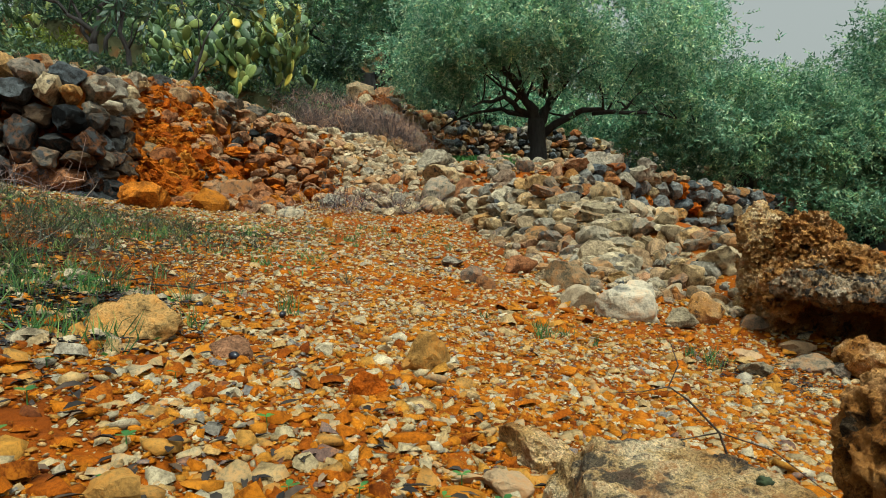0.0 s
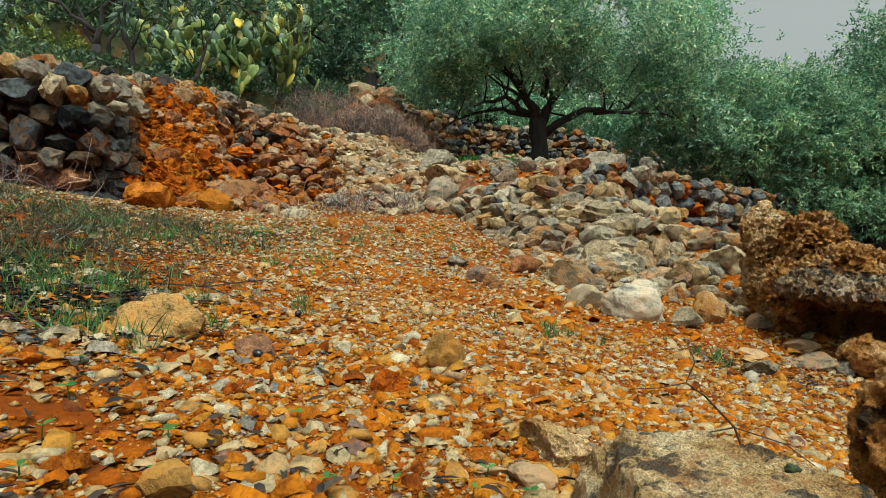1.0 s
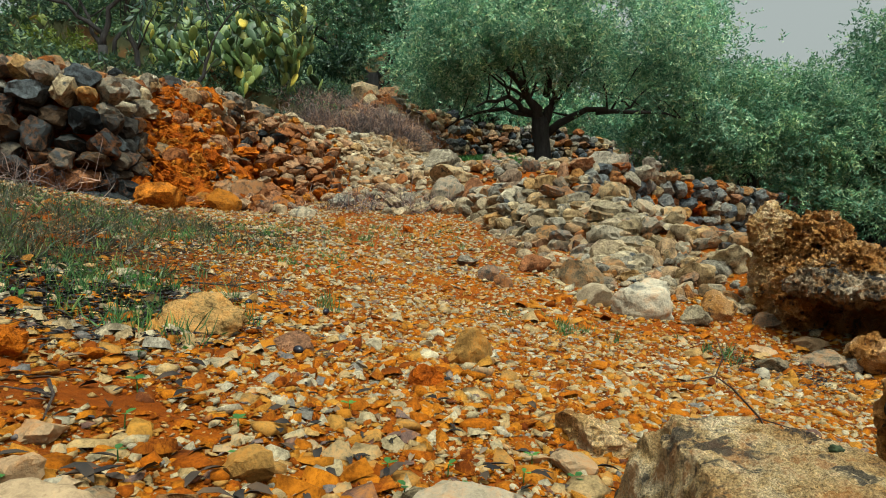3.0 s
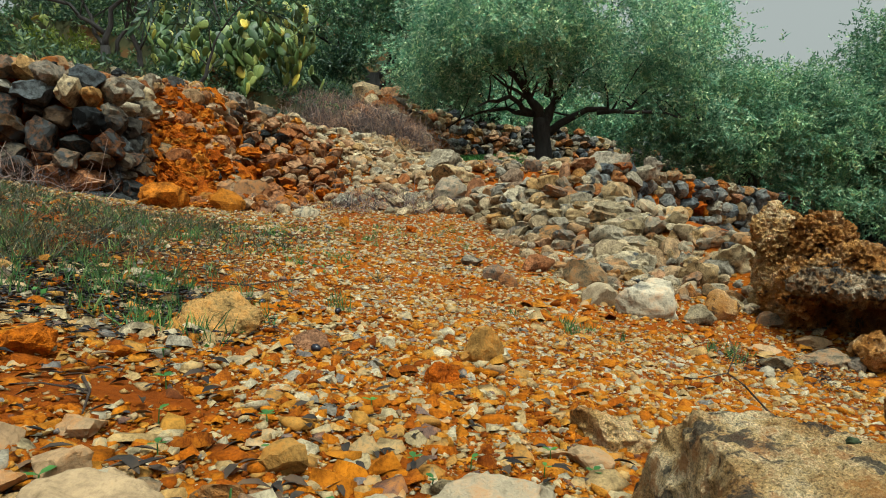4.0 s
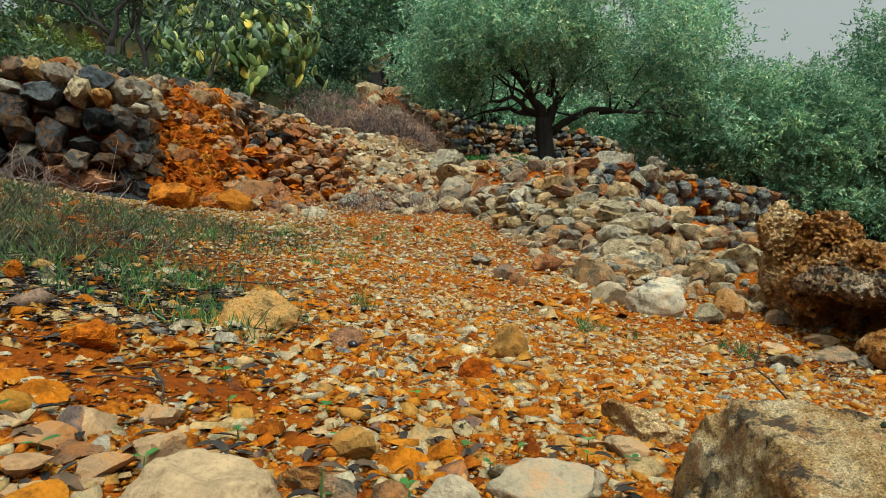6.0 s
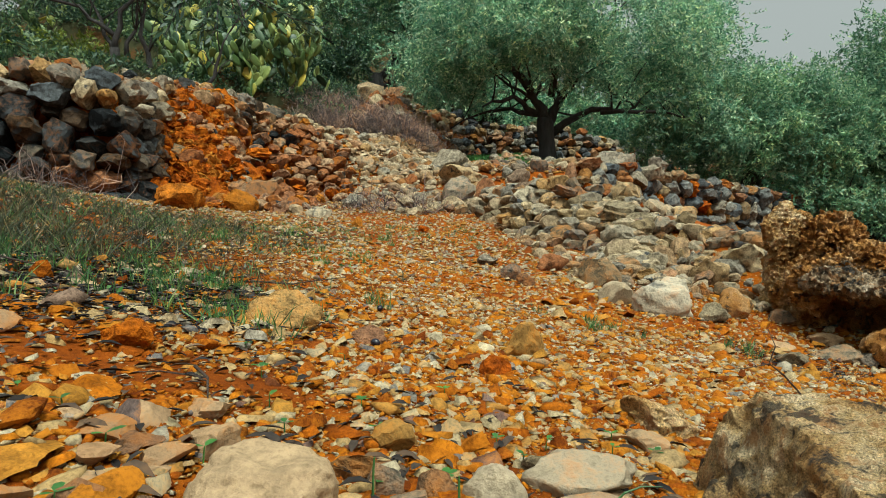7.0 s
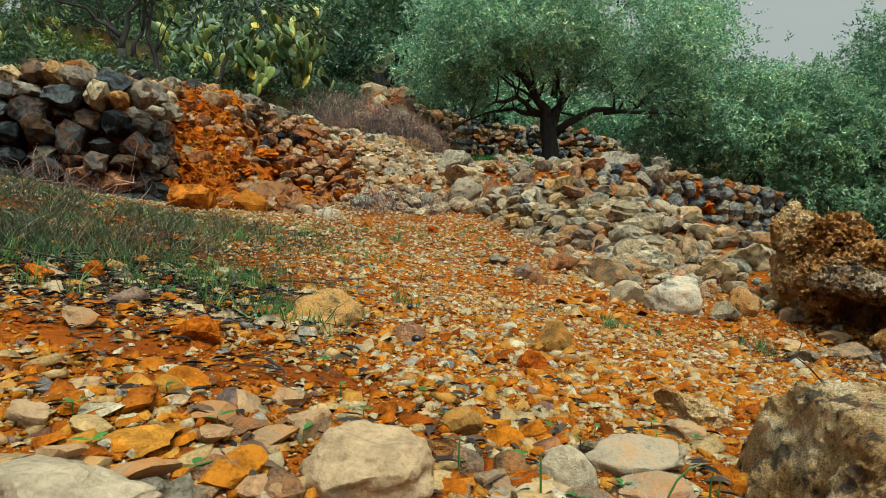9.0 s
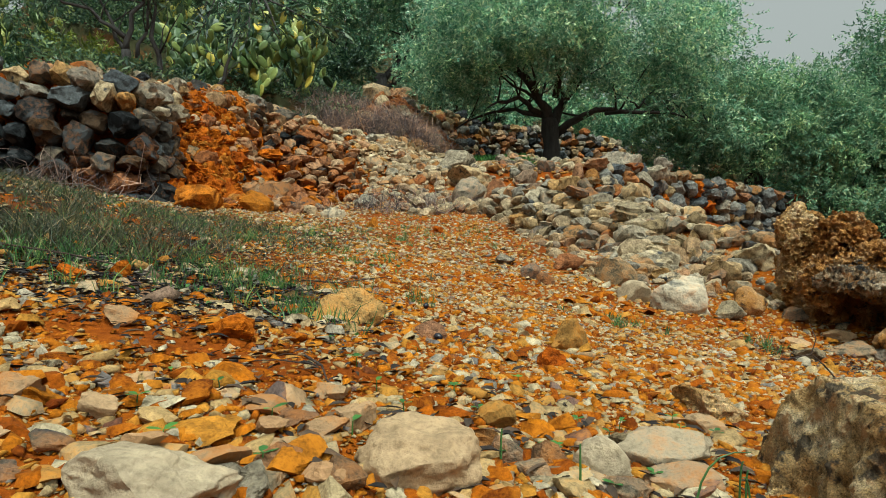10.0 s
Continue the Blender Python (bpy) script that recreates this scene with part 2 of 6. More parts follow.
M_DEADLEAF = leaf_material("dead_leaf", [(0.0, (0.014, 0.012, 0.012)), (0.5, (0.035, 0.028, 0.024)), (0.85, (0.08, 0.05, 0.032)), (1.0, (0.20, 0.14, 0.09))], rough=0.8, gloss=0.15, trans=0.0, scale=40.0)
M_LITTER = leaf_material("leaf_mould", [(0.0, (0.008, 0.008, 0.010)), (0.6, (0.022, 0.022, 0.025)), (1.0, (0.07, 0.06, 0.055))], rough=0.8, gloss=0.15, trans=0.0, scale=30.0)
M_BUSH = leaf_material("dry_bush_twig", [(0.0, (0.04, 0.038, 0.045)), (0.5, (0.15, 0.105, 0.10)), (1.0, (0.42, 0.27, 0.20))], rough=0.9, trans=0.0, scale=2.0)


def bark_material(name, dark, light, scale):
    m, nd, lk, bs = nodes_of(name)
    tc = nd.new("ShaderNodeTexCoord")
    mp = nd.new("ShaderNodeMapping")
    mp.inputs["Scale"].default_value = (1, 1, 0.25)
    lk.new(tc.outputs["Object"], mp.inputs["Vector"])
    n = noise_node(nd, lk, scale, 6, 0.7, mp.outputs[0])
    r = ramp_node(nd, [(0.3, dark), (0.7, light)])
    lk.new(n.outputs[0], r.inputs[0])
    lk.new(r.outputs[0], bs.inputs["Base Color"])
    bs.inputs["Roughness"].default_value = 0.9
    bump_node(nd, lk, bs, n.outputs[0], 0.8, 0.03)
    return m


M_BARK = bark_material("olive_bark", (0.010, 0.010, 0.010), (0.048, 0.044, 0.040), 14)
M_TWIG = bark_material("dry_twig", (0.022, 0.014, 0.009), (0.09, 0.055, 0.038), 60)


def pad_material():
    m, nd, lk, bs = nodes_of("cactus_pad")
    oi = nd.new("ShaderNodeObjectInfo")
    pos = nd.new("ShaderNodeNewGeometry").outputs["Position"]
    r = ramp_node(nd, [(0.0, (0.022, 0.06, 0.024)), (0.45, (0.08, 0.15, 0.046)), (0.78, (0.20, 0.26, 0.070)), (0.92, (0.32, 0.36, 0.10)), (1.0, (0.56, 0.42, 0.05))])
    lk.new(oi.outputs["Random"], r.inputs[0])
    n = noise_node(nd, lk, 9, 4, 0.6, pos)
    v = ramp_node(nd, [(0.3, (0.7, 0.72, 0.7)), (0.7, (1.25, 1.22, 1.1))])
    lk.new(n.outputs[0], v.inputs[0])
    col = mix_node(nd, lk, r.outputs[0], v.outputs[0], 0.8, "MULTIPLY")
    vo = nd.new("ShaderNodeTexVoronoi")
    vo.inputs["Scale"].default_value = 22
    lk.new(pos, vo.inputs["Vector"])
    sp = ramp_node(nd, [(0.10, (0.30, 0.28, 0.2)), (0.18, (1, 1, 1))])
    lk.new(vo.outputs["Distance"], sp.inputs[0])
    col = mix_node(nd, lk, col, sp.outputs[0], 0.6, "MULTIPLY")
    lk.new(col, bs.inputs["Base Color"])
    bs.inputs["Roughness"].default_value = 0.5
    return m


M_PAD = pad_material()


def tufa_material(name, cols, scale, spots=0.60, rusty=0.56):
    m, nd, lk, bs = nodes_of(name)
    pos = nd.new("ShaderNodeNewGeometry").outputs["Position"]
    n1 = noise_node(nd, lk, 7 * scale, 6, 0.65, pos)
    n2 = noise_node(nd, lk, 55 * scale, 6, 0.7, pos)
    vo = nd.new("ShaderNodeTexVoronoi")
    vo.inputs["Scale"].default_value = 22 * scale
    wob = mix_node(nd, lk, pos, n2.outputs["Color"], 0.008)
    lk.new(wob, vo.inputs["Vector"])
    r1 = ramp_node(nd, cols)
    lk.new(n1.outputs[0], r1.inputs[0])
    r2 = ramp_node(nd, [(0.25, (0.35, 0.33, 0.3)), (0.5, (0.95, 0.95, 0.95)), (0.8, (1.3, 1.3, 1.3))])
    lk.new(n2.outputs[0], r2.inputs[0])
    col = mix_node(nd, lk, r1.outputs[0], r2.outputs[0], 0.85, "MULTIPLY")
    n5 = noise_node(nd, lk, 190 * scale, 4, 0.75, pos)
    r5 = ramp_node(nd, [(0.36, (0.20, 0.18, 0.16)), (0.50, (0.95, 0.95, 0.95)), (0.66, (1.7, 1.66, 1.55))])
    lk.new(n5.outputs[0], r5.inputs[0])
    col = mix_node(nd, lk, col, r5.outputs[0], 0.8, "MULTIPLY")
    pit = ramp_node(nd, [(0.08, (0.0, 0.0, 0.0)), (0.30, (1, 1, 1))])
    lk.new(vo.outputs["Distance"], pit.inputs[0])
    n4 = noise_node(nd, lk, 9 * scale, 5, 0.7, pos)
    lich = ramp_node(nd, [(spots, (0, 0, 0)), (spots + 0.06, (0.8, 0.8, 0.8))])
    lk.new(n4.outputs[0], lich.inputs[0])
    rust = noise_node(nd, lk, 14 * scale, 4, 0.7, pos)
    rr_ = ramp_node(nd, [(rusty, (0, 0, 0)), (rusty + 0.10, (0.75, 0.75, 0.75))])
    lk.new(rust.outputs[0], rr_.inputs[0])
    col = mix_node(nd, lk, col, (0.42, 0.17, 0.04), rr_.outputs[0])
    col = mix_node(nd, lk, col, (0.025, 0.03, 0.034), lich.outputs[0])
    lk.new(col, bs.inputs["Base Color"])
    bs.inputs["Roughness"].default_value = 0.92
    bs.inputs["Specular IOR Level"].default_value = 0.1
    h1 = mix_node(nd, lk, n2.outputs[0], pit.outputs[0], 0.4)
    first = bump_node(nd, lk, bs, h1, 1.0, 0.045 / scale)
    bump_node(nd, lk, bs, n5.outputs[0], 1.0, 0.018 / scale, first)
    return m


M_TUFA = tufa_material("porous_tufa", [(0.32, (0.05, 0.033, 0.018)), (0.40, (0.34, 0.135, 0.03)), (0.50, (0.66, 0.33, 0.10)), (0.62, (0.88, 0.64, 0.36))], 1.8, 0.58, 0.46)
M_TUFA_TAN = tufa_material("tan_tufa", [(0.30, (0.08, 0.055, 0.035)), (0.40, (0.45, 0.22, 0.07)), (0.50, (0.70, 0.44, 0.18)), (0.62, (0.88, 0.70, 0.44))], 1.6, 0.62, 0.50)
M_TUFA_DARK = tufa_material("lichen_black_tufa", [(0.34, (0.03, 0.03, 0.03)), (0.43, (0.12, 0.10, 0.08)), (0.51, (0.38, 0.27, 0.16)), (0.62, (0.74, 0.62, 0.46))], 1.8, 0.575, 0.52)
M_LEDGE = tufa_material("pale_lichen_ledge", [(0.31, (0.06, 0.055, 0.05)), (0.40, (0.36, 0.195, 0.07)), (0.50, (0.56, 0.38, 0.18)), (0.62, (0.80, 0.65, 0.42))], 2.6, 0.545, 0.52)


def plain_material(name, colour, rough):
    m, nd, lk, bs = nodes_of(name)
    pos = nd.new("ShaderNodeNewGeometry").outputs["Position"]
    n = noise_node(nd, lk, 90, 3, 0.6, pos)
    r = ramp_node(nd, [(0.3, tuple(c * 0.7 for c in colour)), (0.7, tuple(c * 1.3 for c in colour))])
    lk.new(n.outputs[0], r.inputs[0])
    lk.new(r.outputs[0], bs.inputs["Base Color"])
    bs.inputs["Roughness"].default_value = rough
    return m


M_FRUIT = plain_material("black_olive_skin", (0.008, 0.008, 0.014), 0.25)
M_MOSS = plain_material("moss", (0.025, 0.038, 0.012), 0.95)

# ---- shape helpers ----


def part(name, data, material, parent=None, label="", smooth=False):
    """Links a bmesh or mesh as one object, under a thing if one is given."""
    if isinstance(data, bmesh.types.BMesh):
        me = bpy.data.meshes.new(name)
        data.to_mesh(me)
        data.free()
    else:
        me = data
    if material is not None and not me.materials:
        me.materials.append(material)
    if smooth:
        me.polygons.foreach_set("use_smooth", [True] * len(me.polygons))
    ob = new(name, me)
    ob.parent = parent
    if label:
        ob["label"] = label
    return ob


def thing(name, label, category, at=(0, 0, 0), group="", kind=""):
    ob = new(name)
    ob.empty_display_size = 0.05
    ob.location = at
    tagged(ob, label, category, group, kind)
    bpy.context.view_layer.update()
    return ob


def mesh_from(name, verts, faces):
    me = bpy.data.meshes.new(name)
    me.from_pydata(verts, [], faces)
    me.update()
    return me


def mesh_np(name, v, f):
    """A mesh from an (n, 3) array of points and an (m, k) array of faces, all with k corners."""
    me = bpy.data.meshes.new(name)
    k = f.shape[1]
    me.vertices.add(len(v))
    me.vertices.foreach_set("co", v.astype(np.float32).ravel())
    me.loops.add(f.size)
    me.loops.foreach_set("vertex_index", f.astype(np.int32).ravel())
    me.polygons.add(len(f))
    me.polygons.foreach_set("loop_start", np.arange(0, f.size, k, dtype=np.int32))
    me.polygons.foreach_set("loop_total", np.full(len(f), k, dtype=np.int32))
    me.update(calc_edges=True)
    me.validate()
    return me


def rock_bm(seed, level=2, cuts=9, rough=0.10, flat=1.0, ragged=0.0, near=0.30, far=0.50):
    """A broken stone: a ball cut by random planes, then roughened. Half-size about 0.5."""
    r = random.Random(seed)
    bm = bmesh.new()
    bmesh.ops.create_icosphere(bm, subdivisions=level, radius=0.62)
    planes = []
    for _ in range(cuts):
        d = Vector((r.gauss(0, 1), r.gauss(0, 1), r.gauss(0, 1))).normalized()
        planes.append((d, r.uniform(near, far)))
    off = Vector((seed * 3.17, seed * 1.73, seed * 0.91))
    for v in bm.verts:
        p = v.co.copy()
        p += p.normalized() * noise.noise(p * 1.3 + off) * 0.16
        for d, h in planes:
            s = p.dot(d) - h
            if s > 0:
                p -= d * s * 0.97
        if rough:
            p += p.normalized() * noise.noise(p * 4.5 + off) * rough
        if ragged:
            p += p.normalized() * (noise.noise(p * 11 + off) * ragged)
        v.co = p
    for v in bm.verts:
        v.co.z *= flat
    return bm


def rock_mesh(name, seed, mat, smooth=True, crease=30, **kw):
    bm = rock_bm(seed, **kw)
    me = bpy.data.meshes.new(name)
    bm.to_mesh(me)
    bm.free()
    me.materials.append(mat)
    if smooth:
        me.polygons.foreach_set("use_smooth", [True] * len(me.polygons))
        me.set_sharp_from_angle(angle=radians(crease))
    return me


def chip_arrays(count, seed, flat):
    """Small angular stones of 12 points and 20 faces each, as arrays."""
    out = []
    for i in range(count):
        bm = rock_bm(seed + i, level=1, cuts=6, rough=0.22, flat=flat)
        bm.verts.index_update()
        v = np.array([x.co[:] for x in bm.verts])
        f = np.array([[y.index for y in x.verts] for x in bm.faces])
        out.append((v, f))
        bm.free()
    return out


def turn_arrays(yaw, tip, roll):
    """Rotation matrices from three arrays of angles."""
    cy, sy, ct, st, cr, sr = np.cos(yaw), np.sin(yaw), np.cos(tip), np.sin(tip), np.cos(roll), np.sin(roll)
    z = np.zeros_like(yaw)
    o = np.ones_like(yaw)
    rz = np.stack([np.stack([cy, -sy, z], 1), np.stack([sy, cy, z], 1), np.stack([z, z, o], 1)], 1)
    rx = np.stack([np.stack([o, z, z], 1), np.stack([z, ct, -st], 1), np.stack([z, st, ct], 1)], 1)
    ry = np.stack([np.stack([cr, z, sr], 1), np.stack([z, o, z], 1), np.stack([-sr, z, cr], 1)], 1)
    return rz @ rx @ ry


def scatter(name, shapes, places, sizes, turns, rng):
    """One mesh of many pieces: shapes drawn at random, sized (n, 3), turned (n, 3, 3) and placed (n, 3)."""
    kind = rng.integers(0, len(shapes), len(places))
    vs, fs, base = [], [], 0
    for k, (v, f) in enumerate(shapes):
        sel = kind == k
        n = int(sel.sum())
        if not n:
            continue
        w = v[None] * sizes[sel][:, None, :]
        w = np.einsum("nij,nkj->nki", turns[sel], w) + places[sel][:, None, :]
        vs.append(w.reshape(-1, 3))
        fs.append((f[None] + (np.arange(n) * len(v))[:, None, None]).reshape(-1, f.shape[1]) + base)
        base += n * len(v)
    return mesh_np(name, np.concatenate(vs), np.concatenate(fs))


def tube(bm, pts, radii, sides=8, wobble=0.0, seed=0):
    """A tapered, slightly knotted tube along points."""
    rings = []
    for i, p in enumerate(pts):
        p = Vector(p)
        a = Vector(pts[max(i - 1, 0)])
        b = Vector(pts[min(i + 1, len(pts) - 1)])
        d = (b - a).normalized()
        side = d.orthogonal().normalized()
        if rings:
            side = (last - d * last.dot(d)).normalized()
        last = side
        up = d.cross(side)
        ring = []
        for k in range(sides):
            t = 2 * math.pi * k / sides
            rr = radii[i] * (1 + wobble * noise.noise(Vector((math.cos(t) * 1.7, math.sin(t) * 1.7, i * 0.45 + seed))))
            ring.append(bm.verts.new(p + (side * math.cos(t) + up * math.sin(t)) * rr))
        rings.append(ring)
    for a, b in zip(rings, rings[1:]):
        for k in range(sides):
            bm.faces.new((a[k], a[(k + 1) % sides], b[(k + 1) % sides], b[k]))
    bm.faces.new(rings[0][::-1])
    bm.faces.new(rings[-1])


# ---- the lie of the land ----


def near_line(x, y, line):
    """For arrays x, y: distance to a line of (x, y, z, slope) points, the side (+ left of its way), height and slope there."""
    best = np.full(x.shape, 1e9)
    side, zz, ss = np.zeros_like(x), np.zeros_like(x), np.zeros_like(x)
    for (ax, ay, az, asl), (bx, by, bz, bsl) in zip(line, line[1:]):
        dx, dy = bx - ax, by - ay
        t = np.clip(((x - ax) * dx + (y - ay) * dy) / (dx * dx + dy * dy), 0, 1)
        d = np.hypot(x - ax - t * dx, y - ay - t * dy)
        s = np.sign(dx * (y - ay) - dy * (x - ax))
        hit = d < best - 1e-6
        best = np.where(hit, d, best)
        side = np.where(hit, s, side)
        zz = np.where(hit, az + t * (bz - az), zz)
        ss = np.where(hit, asl + t * (bsl - asl), ss)
    return best, side, zz, ss


# crest lines: x, y, height, steepness of the face below
LEFT_CREST = [(-40, 6.5, 2.0, 3), (-9, 5.4, 1.8, 4), (-3.6, 5.20, 1.70, 5), (-3.12, 5.5, 1.66, 4), (-3.15, 6.5, 1.90, 1.1), (-2.98, 7.5, 2.12, 1.5), (-2.5, 8.0, 1.98, 1.5), (-1.95, 8.7, 1.90, 0.85),
              (-1.36, 9.4, 1.85, 0.5), (-0.8, 10.2, 2.0, 0.7), (-0.95, 12.0, 2.75, 0.9), (-1.3, 14.0, 3.45, 1.2), (-0.2, 14.9, 3.25, 1.8), (0.8, 16.3, 3.3, 4), (2.24, 17.3, 3.35, 4), (3.83, 18.3, 3.35, 4), (5.4, 19.3, 3.05, 4), (14, 21.5, 2.2, 2), (40, 27, 1, 1)]
RIGHT_CREST = [(-0.4, 8.8, 1.38, 0.32), (0.35, 8.2, 1.26, 0.36), (1.2, 7.95, 1.20, 1.5), (1.75, 7.98, 1.20, 4), (2.75, 8.75, 1.28, 4), (3.6, 9.5, 1.26, 4), (4.6, 10.25, 1.15, 4), (6.7, 12.25, 1.10, 4), (9, 13.75, 0.93, 3), (14, 15.5, 0.7, 2), (40, 22, 0, 1)]
HEAP_CREST = [(0.15, 7.2, 0.86, 0.6), (0.32, 6.2, 0.76, 0.9), (0.60, 5.55, 0.74, 1.5), (0.86, 5.2, 0.70, 1.5), (1.16, 5.2, 0.66, 0.9), (1.34, 4.8, 0.50, 0.6), (1.50, 4.2, 0.34, 0.4), (1.72, 3.7, 0.26, 0.5), (2.1, 3.4, 0.24, 0.6), (2.7, 3.2, 0.2, 0.5), (4, 3.0, 0.1, 0.4)]


def smooth01(t):
    t = np.clip(t, 0, 1)
    return t * t * (3 - 2 * t)


def land(x, y):
    """Height of the bare earth at arrays x, y."""
    x, y = np.asarray(x, float), np.asarray(y, float)
    cx, cy = np.clip(x, -3.4, 1.7), np.clip(y, -0.5, 6.6)
    nx = np.clip(x, -3.4, 1.7)
    cx = np.minimum(cx, 1.7 - 1.4 * smooth01((y - 3.0) / 2.0))
    lo = -0.0126 - 0.1874 * nx + 0.024 * np.clip(y, -0.5, 3) - 0.0036 * nx * nx
    hi = -0.0199 - 0.3168 * cx - 0.0227 * cy + 0.0216 * cy * cy + 0.0569 * cx * cy + 0.0204 * cx * cx
    g = lo + (hi - lo) * smooth01((y - 1.5) / 0.8)
    g = g - 0.05 * np.maximum(x - 1.7, 0) - 0.15 * np.clip(x - cx, 0, 4) * smooth01((y - 3.0) / 2.0) + 0.02 * np.maximum(-3.4 - x, 0)
    d, s, z, k = near_line(x, y, RIGHT_CREST)
    up = np.where(s > 0, z + np.minimum(0.165 * d, 2.0), z - k * d)
    g = np.maximum(g, up)
    d, s, z, k = near_line(x, y, HEAP_CREST)
    g = np.maximum(g, np.where(s > 0, np.maximum(z - 0.16 * d, np.minimum(z, 0.22)), z - k * d))
    d, s, z, k = near_line(x, y, LEFT_CREST)
    up = np.where(s > 0, z + 9 * np.tanh(0.235 * d / 9), z - k * d)
    hill = 9 * np.tanh(np.maximum(y - 19 - np.maximum(x - 2, 0) * 2.2, 0) * 0.4 / 9)
    return np.maximum(g, up) + hill


def spread(lo, hi, fine_lo, fine_hi, step, grow):
    a = list(np.arange(fine_lo, fine_hi + step, step))
    s, v = step, a[-1]
    while v < hi:
        s *= grow
        v += s
        a.append(v)
    s, v = step, a[0]
    while v > lo:
        s *= grow
        v -= s
        a.insert(0, v)
    return np.array(a)


def wobble(x, y, f, seed):
    """Cheap smooth value noise on arrays, about -1 to 1."""
    r = np.random.default_rng(seed)
    out = np.zeros_like(np.asarray(x, float))
    for _ in range(6):
        a, k, p = r.uniform(0, 2 * np.pi), f * r.uniform(0.6, 1.6), r.uniform(0, 2 * np.pi)
        out += np.sin((np.cos(a) * x + np.sin(a) * y) * k * 2 * np.pi + p)
    return out / 3.5


def surface(x, y):
    """The earth with its unevenness."""
    near = 1 / (1 + np.maximum(np.asarray(y, float), 0) * 0.15)
    return land(x, y) + 0.006 * wobble(x, y, 3.1, 5) * near + 0.004 * wobble(x, y, 9.0, 6) * near


def soil_z(x, y):
    return float(surface(np.array([x]), np.array([y]))[0])


# ---- ground sheet ----
gx = spread(-400, 400, -1.4, 1.3, 0.036, 1.06)
gy = spread(-150, 500, 0.1, 1.8, 0.036, 1.035)
mx_, my_ = np.meshgrid(gx, gy)
gz = surface(mx_, my_)
verts = np.stack([mx_.ravel(), my_.ravel(), gz.ravel()], 1)
nxx, nyy = len(gx), len(gy)
ii, jj = np.meshgrid(np.arange(nxx - 1), np.arange(nyy - 1))
q = (jj * nxx + ii).ravel()
quads = np.stack([q, q + 1, q + nxx + 1, q + nxx], 1)
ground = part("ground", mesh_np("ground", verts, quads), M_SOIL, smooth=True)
tagged(ground, "red-orange stony earth slope covered with limestone gravel", "ground", kind="structure")


# ---- gravel ----


def flake_arrays(count, seed):
    """Broken plates: a crooked six-sided slab with a sloping top."""
    out = []
    r = np.random.default_rng(seed)
    for _ in range(count):
        a = np.sort(np.arange(6) * 1.047 + r.uniform(-0.4, 0.4, 6))
        rad = r.uniform(0.32, 0.62, 6)
        low = np.stack([np.cos(a) * rad, np.sin(a) * rad * 0.8, r.uniform(-0.22, -0.1, 6)], 1)
        k = r.uniform(0.55, 0.95, 6)
        slope = r.normal(0, 0.22, 2)
        top = np.stack([low[:, 0] * k, low[:, 1] * k, 0.14 + low[:, 0] * slope[0] + low[:, 1] * slope[1] + r.normal(0, 0.03, 6)], 1)
        f = [[i, (i + 1) % 6, 6 + (i + 1) % 6] for i in range(6)] + [[i, 6 + (i + 1) % 6, 6 + i] for i in range(6)] + [[6, 7, 8], [6, 8, 9], [6, 9, 10], [6, 10, 11]]
        out.append((np.concatenate([low, top]), np.array(f)))
    return out




def crumb_arrays(count, seed):
    """Crumbs of six points and eight faces."""
    r = np.random.default_rng(seed)
    f = np.array([[0, 2, 4], [2, 1, 4], [1, 3, 4], [3, 0, 4], [2, 0, 5], [1, 2, 5], [3, 1, 5], [0, 3, 5]])
    v = np.array([[0.5, 0, 0], [-0.5, 0, 0], [0, 0.5, 0], [0, -0.5, 0], [0, 0, 0.35], [0, 0, -0.35]])
    return [(v + r.normal(0, 0.12, (6, 3)), f) for _ in range(count)]


CRUMBS = crumb_arrays(12, 190)
CHIPS = chip_arrays(3, 100, 0.6) + flake_arrays(21, 140)


def bare(x, y):
    """Where the red earth shows: fewer stones."""
    return np.exp(-(((x + 0.50) / 0.22) ** 2 + ((y - 0.62) / 0.10) ** 2)) + 0.8 * np.exp(-(((x + 0.78) / 0.12) ** 2 + ((y - 0.62) / 0.08) ** 2))


def litter(x, y):
    """The weedy strip on the upper side of the path: fewer stones, leaf mould."""
    a = np.exp(-(((x + 0.95) / 0.42) ** 2 + ((y - 1.5) / 0.55) ** 2))
    b = np.exp(-(((x + 1.7) / 0.9) ** 2 + ((y - 2.8) / 0.9) ** 2))
    c = np.exp(-(((x + 1.55) / 0.45) ** 2 + ((y - 1.75) / 0.6) ** 2))
    e = np.exp(-(((x + 1.25) / 0.35) ** 2 + ((y - 1.2) / 0.30) ** 2))
    f = np.exp(-(((x + 2.7) / 1.0) ** 2 + ((y - 3.9) / 0.7) ** 2))
    return np.clip(a + b + c + e + f, 0, 1)


